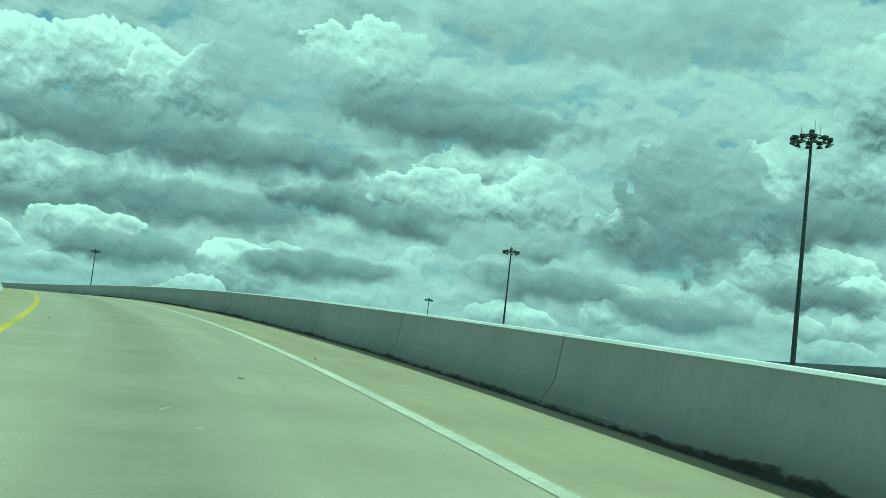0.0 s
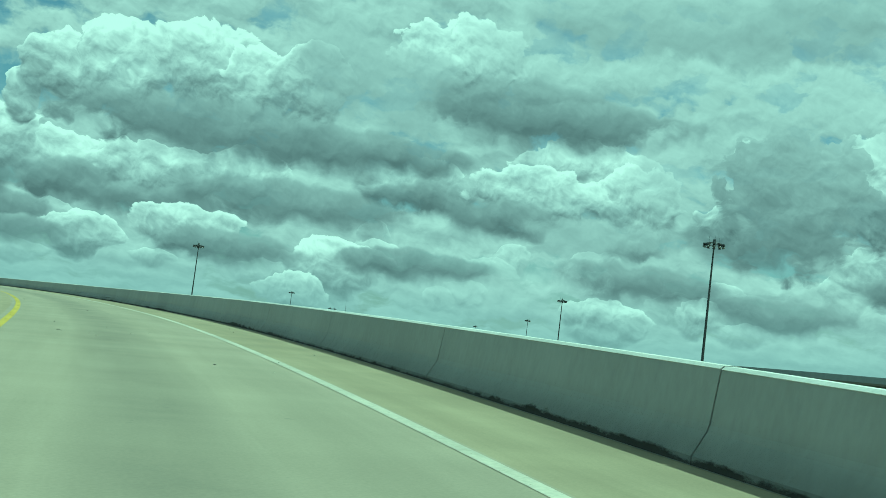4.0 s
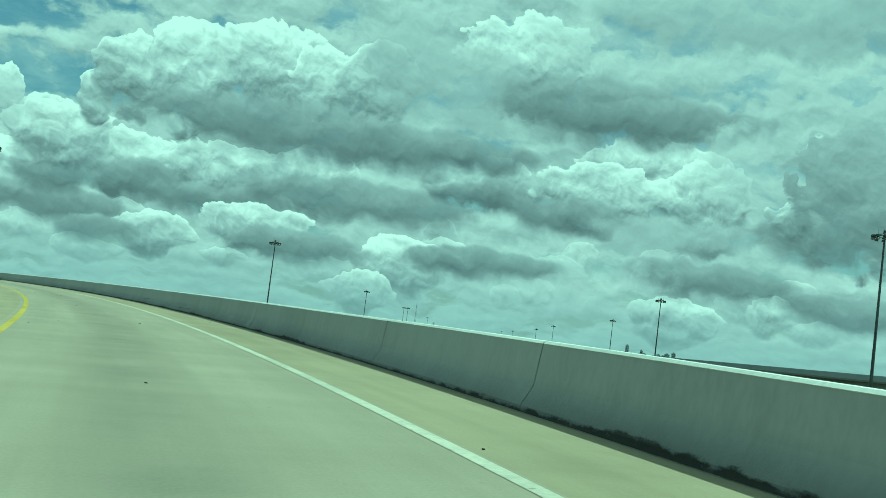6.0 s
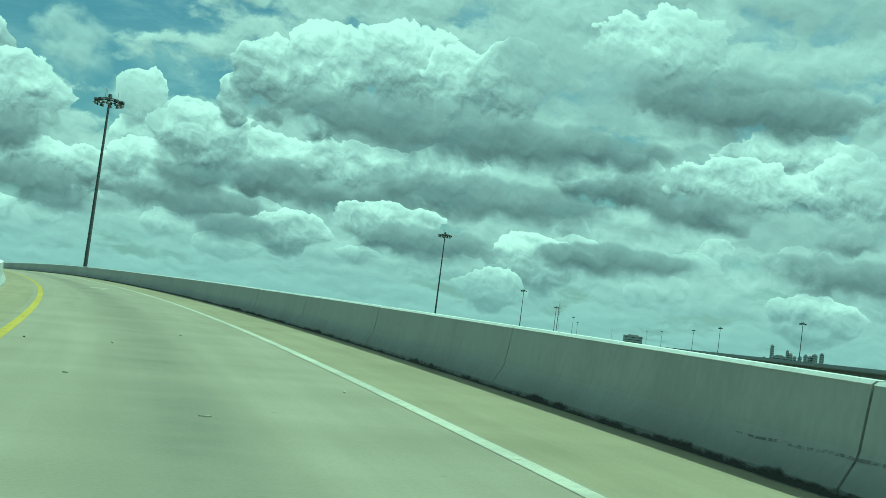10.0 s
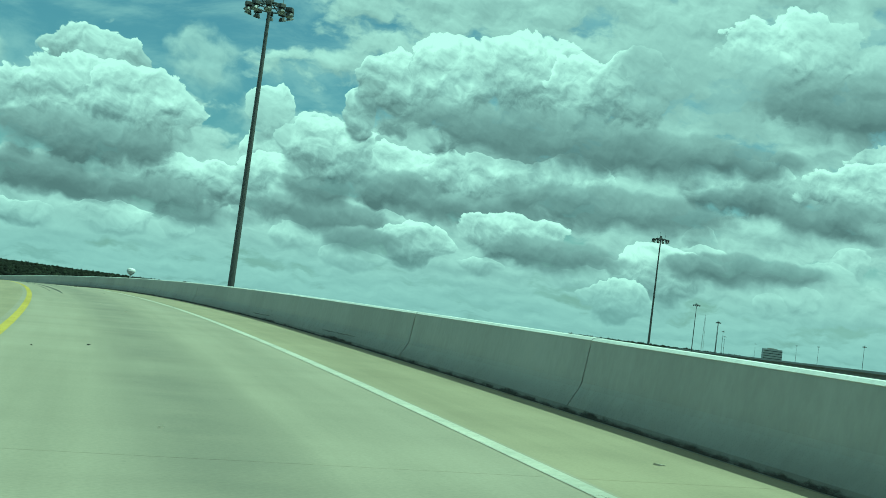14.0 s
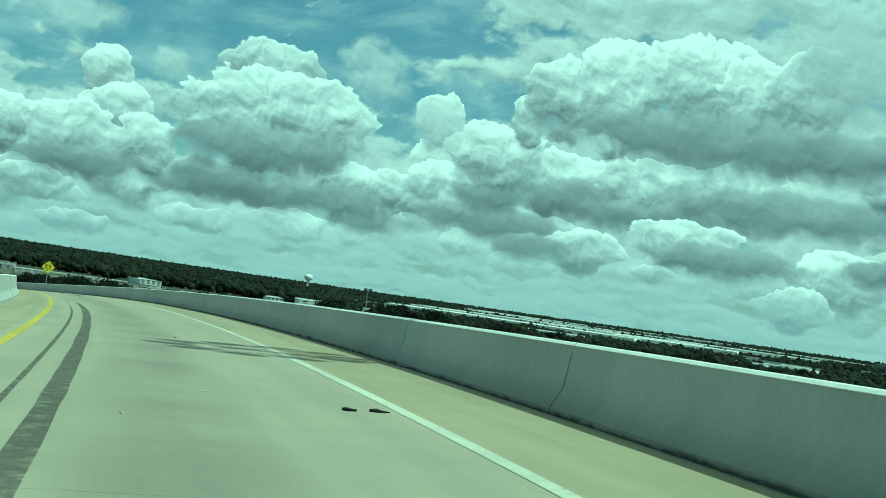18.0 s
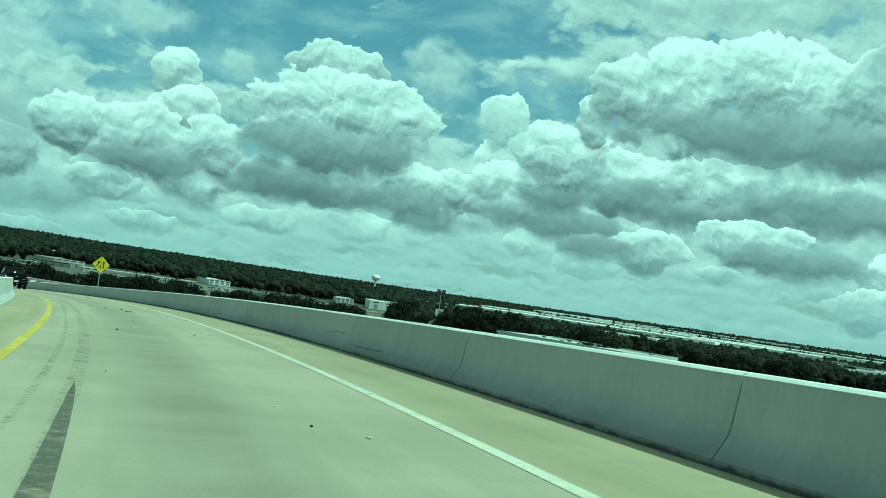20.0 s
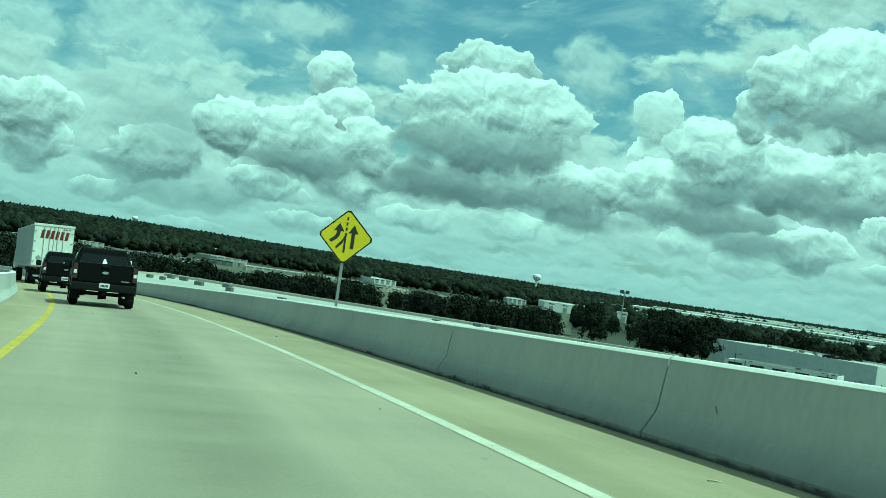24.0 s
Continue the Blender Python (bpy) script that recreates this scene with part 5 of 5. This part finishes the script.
def water_tower(x, y, top):
    z = LAND(x, y)
    t = thing("water_tower", Matrix.Translation((x, y, z)), "white ball water tower on a slim pedestal above trees", "water tower")
    h = top - z
    bm = bmesh.new()
    rings = [(k * 1.25, z) for k, z in ((4.2, 0), (2.6, 2.5), (1.6, 6), (1.4, h - 16), (1.8, h - 13.5), (4.0, h - 12.3), (6.3, h - 9), (7.0, h - 6.4), (6.4, h - 3), (4.4, h - 0.9), (1.6, h - 0.1))]
    n = 24
    prev = None
    for r, zz in rings:
        ring = [bm.verts.new((r * math.cos(2 * math.pi * i / n), r * math.sin(2 * math.pi * i / n), zz)) for i in range(n)]
        if prev:
            for i in range(n):
                bm.faces.new((prev[i], prev[(i + 1) % n], ring[(i + 1) % n], ring[i]))
        prev = ring
    bm.faces.new(prev)
    part("tank_and_stem", bm, WALL_WHITE, t)
    part("vent", tube_bm((0, 0, h - 0.2), (0, 0, h + 0.8), 0.4, 0.3, 10), GALV, t)
    band = tube_bm((0, 0, h - 6.6), (0, 0, h - 6.2), 8.85, None, 24)
    part("catwalk_band", band, GALV, t)


water_tower(-1569.4, 2044.6, 36.0)
x, y = seen_from(57.5, 3300)
water_tower(x, y, 42.0)


def floodlight(x, y, top):
    z = LAND(x, y)
    t = thing("floodlight_pole", Matrix.Translation((x, y, z)) @ Matrix.Rotation(0.6, 4, "Z"), "tall wooden floodlight pole with two lamp boxes", "floodlight")
    h = top - z
    part("pole", tube_bm((0, 0, -0.4), (0, 0, h - 0.4), 0.45, 0.3, 10), GALV, t)
    part("crossarm", box_bm(6.0, 0.35, 0.4, (0, 0, h - 1.6), 0.03), GALV, t)
    for sx in (-2.0, 2.0):
        part("lamp_box", box_bm(2.8, 0.9, 2.6, (sx, -0.3, h - 2.6), 0.1), STEEL_DARK, t)


floodlight(-668.7, 978.3, 24.8)


def radio_tower(x, y, top):
    z = LAND(x, y)
    t = thing("radio_tower", Matrix.Translation((x, y, z)), "slender steel lattice radio tower", "radio tower")
    h = top - z
    legs = [(2.6 * math.cos(a), 2.6 * math.sin(a)) for a in (0.3, 2.4, 4.5)]
    for lx, ly in legs:
        part("leg", tube_bm((lx, ly, -0.3), (lx * 0.2, ly * 0.2, h), 0.16, 0.10, 6), GALV, t)
    n = 14
    for i in range(n):
        a, b = i / n, (i + 1) / n
        for j in range(3):
            p, q = legs[j], legs[(j + 1) % 3]
            ka, kb = 1 - 0.8 * a, 1 - 0.8 * b
            part("brace", tube_bm((p[0] * ka, p[1] * ka, h * a), (q[0] * kb, q[1] * kb, h * b), 0.06, None, 5), GALV, t)
    part("antenna", tube_bm((0, 0, h - 1), (0, 0, h + 9), 0.14, 0.06, 6), GALV, t)


radio_tower(-361.2, 1716.9, 66.0)


def yard_poles():
    group = "yard light poles"
    base = None
    for az, d in ((34.3, 250), (23.2, 260), (22.0, 250), (20.8, 250), (19.2, 265), (27.5, 300), (44.0, 330), (27.0, 265)):
        x, y = seen_from(az, d)
        m = Matrix.Translation((x, y, LAND(x, y)))
        if base is None:
            base = thing("yard_light_pole", m, "thin dark pole with a small lamp in a yard", "light pole", group)
            part("pole", tube_bm((0, 0, -0.3), (0, 0, 11.5), 0.16, 0.10, 8), BARK, base)
            part("arm", tube_bm((0, 0, 11.2), (1.2, 0, 11.5), 0.05, None, 6), GALV, base)
            part("lamp", box_bm(0.7, 0.35, 0.2, (1.3, 0, 11.4), 0.04), STEEL_DARK, base)
        else:
            copy_thing(base, m)


yard_poles()


# ---- trees ----
def crown_mesh(name, r, clumps, leaves, radius, height, base):
    """A crown of leaf sprays: clumps on an uneven dome, each a burst of small bent leaf blades."""
    verts, faces = [], []
    for _ in range(clumps):
        a, u = r.uniform(0, 2 * math.pi), r.random() ** 0.6
        zz = r.random()
        rr = radius * u * math.sqrt(max(0.05, 1 - (zz - 0.35) ** 2 * 1.6)) * r.uniform(0.75, 1.1)
        c = Vector((rr * math.cos(a), rr * math.sin(a), base + zz * height))
        size = radius * r.uniform(0.20, 0.36)
        for _ in range(leaves):
            d = Vector((r.gauss(0, 1), r.gauss(0, 1), r.gauss(0, 0.75))).normalized()
            p = c + d * size * r.uniform(0.5, 1.05)
            side = d.cross(Vector((r.gauss(0, 1), r.gauss(0, 1), r.gauss(0, 1)))).normalized()
            up = (d + Vector((0, 0, 0.4))).cross(side).normalized()
            k = size * r.uniform(0.30, 0.55)
            i = len(verts)
            verts += [p - side * k * 0.5, p + up * k * 0.45 + d * k * 0.1, p + side * k * 0.5, p - up * k * 0.45 - d * k * 0.12]
            faces.append((i, i + 1, i + 2, i + 3))
    me = bpy.data.meshes.new(name)
    me.from_pydata([tuple(v) for v in verts], [], faces)
    me.update()
    return me


def oak(seed, m, label):
    r = random.Random(seed)
    t = thing("tree", m, label, "tree", "trees below the ramp")
    h = r.uniform(8.5, 11.0)
    bm = tube_bm((0, 0, -0.5), (r.uniform(-0.3, 0.3), 0.2, h * 0.45), 0.38, 0.22, 9)
    for i in range(6):
        a = 2 * math.pi * i / 6 + r.uniform(-0.3, 0.3)
        z = h * r.uniform(0.25, 0.45)
        tube_bm((0, 0, z), (math.cos(a) * h * 0.3, math.sin(a) * h * 0.3, z + h * r.uniform(0.18, 0.34)), 0.14, 0.05, 6, bm)
    part("trunk", bm, BARK, t)
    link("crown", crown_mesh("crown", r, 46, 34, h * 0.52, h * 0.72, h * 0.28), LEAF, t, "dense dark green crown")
    return t


def trees():
    r = random.Random(77)
    kinds = []
    for i in range(425):
        az = r.uniform(8, 68) if i % 3 else r.uniform(27, 60)
        if az > 37:
            d, size = r.uniform(330, 455), r.uniform(0.95, 1.25)
        elif az > 28.5:
            d, size = r.uniform(430, 760), r.uniform(1.1, 1.6)
        else:
            d, size = (r.uniform(545, 760) if az > 23.5 else r.uniform(440, 760)), r.uniform(0.9, 1.3)
        if abs(az - 33.1) < 0.12 or (36 < az < 56 and d < 380) or is_open(az, d):
            continue
        if noise.noise(Vector((az * 0.55, d * 0.006, 3.3))) > (0.42 if az > 37 else 0.25 if az > 28.5 else 0.05):
            continue
        x, y = seen_from(az, d)
        m = Matrix.Translation((x, y, LAND(x, y))) @ Matrix.Rotation(r.uniform(0, 6.2), 4, "Z")
        if len(kinds) < 6:
            kinds.append(oak(i + 3, m, "broad dark green oak with a dense uneven crown"))
        else:
            copy_thing(r.choice(kinds), m).scale = (size * (0.5 if abs(az - 33.1) < 1.3 else 1.0) * r.uniform(0.85, 1.1),) * 2 + (size * (0.5 if abs(az - 33.1) < 1.3 else 1.0),)


trees()


def woods():
    """Far woods: thousands of low ragged clumps, joined."""
    r = np.random.RandomState(4)
    proto = bmesh.new()
    bmesh.ops.create_icosphere(proto, subdivisions=1, radius=1.0)
    pv = np.array([v.co[:] for v in proto.verts])
    pf = np.array([[v.index for v in f.verts] for f in proto.faces])
    proto.free()
    verts, faces = [], []
    n = 0
    for i in range(88000):
        az = r.uniform(-8, 72)
        d = 620 * (4900 / 620) ** (r.rand() ** 0.8)
        if (abs(az - 33.1) < 0.4 and d < 870) or is_open(az, d):
            continue
        x, y = seen_from(az, d)
        # leave clearings
        clear = noise.noise(Vector((x * 0.004, y * 0.004, 1.7)))
        if clear > (0.36 if az < 42 else 0.5):
            continue
        k = r.uniform(1.7, 3.9) * (0.62 + 0.8 * min(1.0, d / 2600))
        jit = 1 + 0.24 * r.randn(len(pv), 1)
        v = pv * jit * np.array([k * 1.15, k * 1.15, k * r.uniform(0.9, 1.5)]) + np.array([x, y, LAND(x, y) + r.uniform(2.0, 7.5)])
        verts.append(v)
        faces.append(pf + n)
        n += len(pv)
    v, f = np.concatenate(verts), np.concatenate(faces)
    me = bpy.data.meshes.new("woods")
    me.vertices.add(len(v))
    me.vertices.foreach_set("co", v.astype(np.float32).ravel())
    me.loops.add(f.size)
    me.loops.foreach_set("vertex_index", f.astype(np.int32).ravel())
    me.polygons.add(len(f))
    me.polygons.foreach_set("loop_start", np.arange(0, f.size, 3, dtype=np.int32))
    me.polygons.foreach_set("use_smooth", [True] * len(f))
    me.update(calc_edges=True)
    me.validate()
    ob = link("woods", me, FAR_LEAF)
    tagged(ob, "dark green far woods covering the flat land", "woods", kind="stuff")


woods()
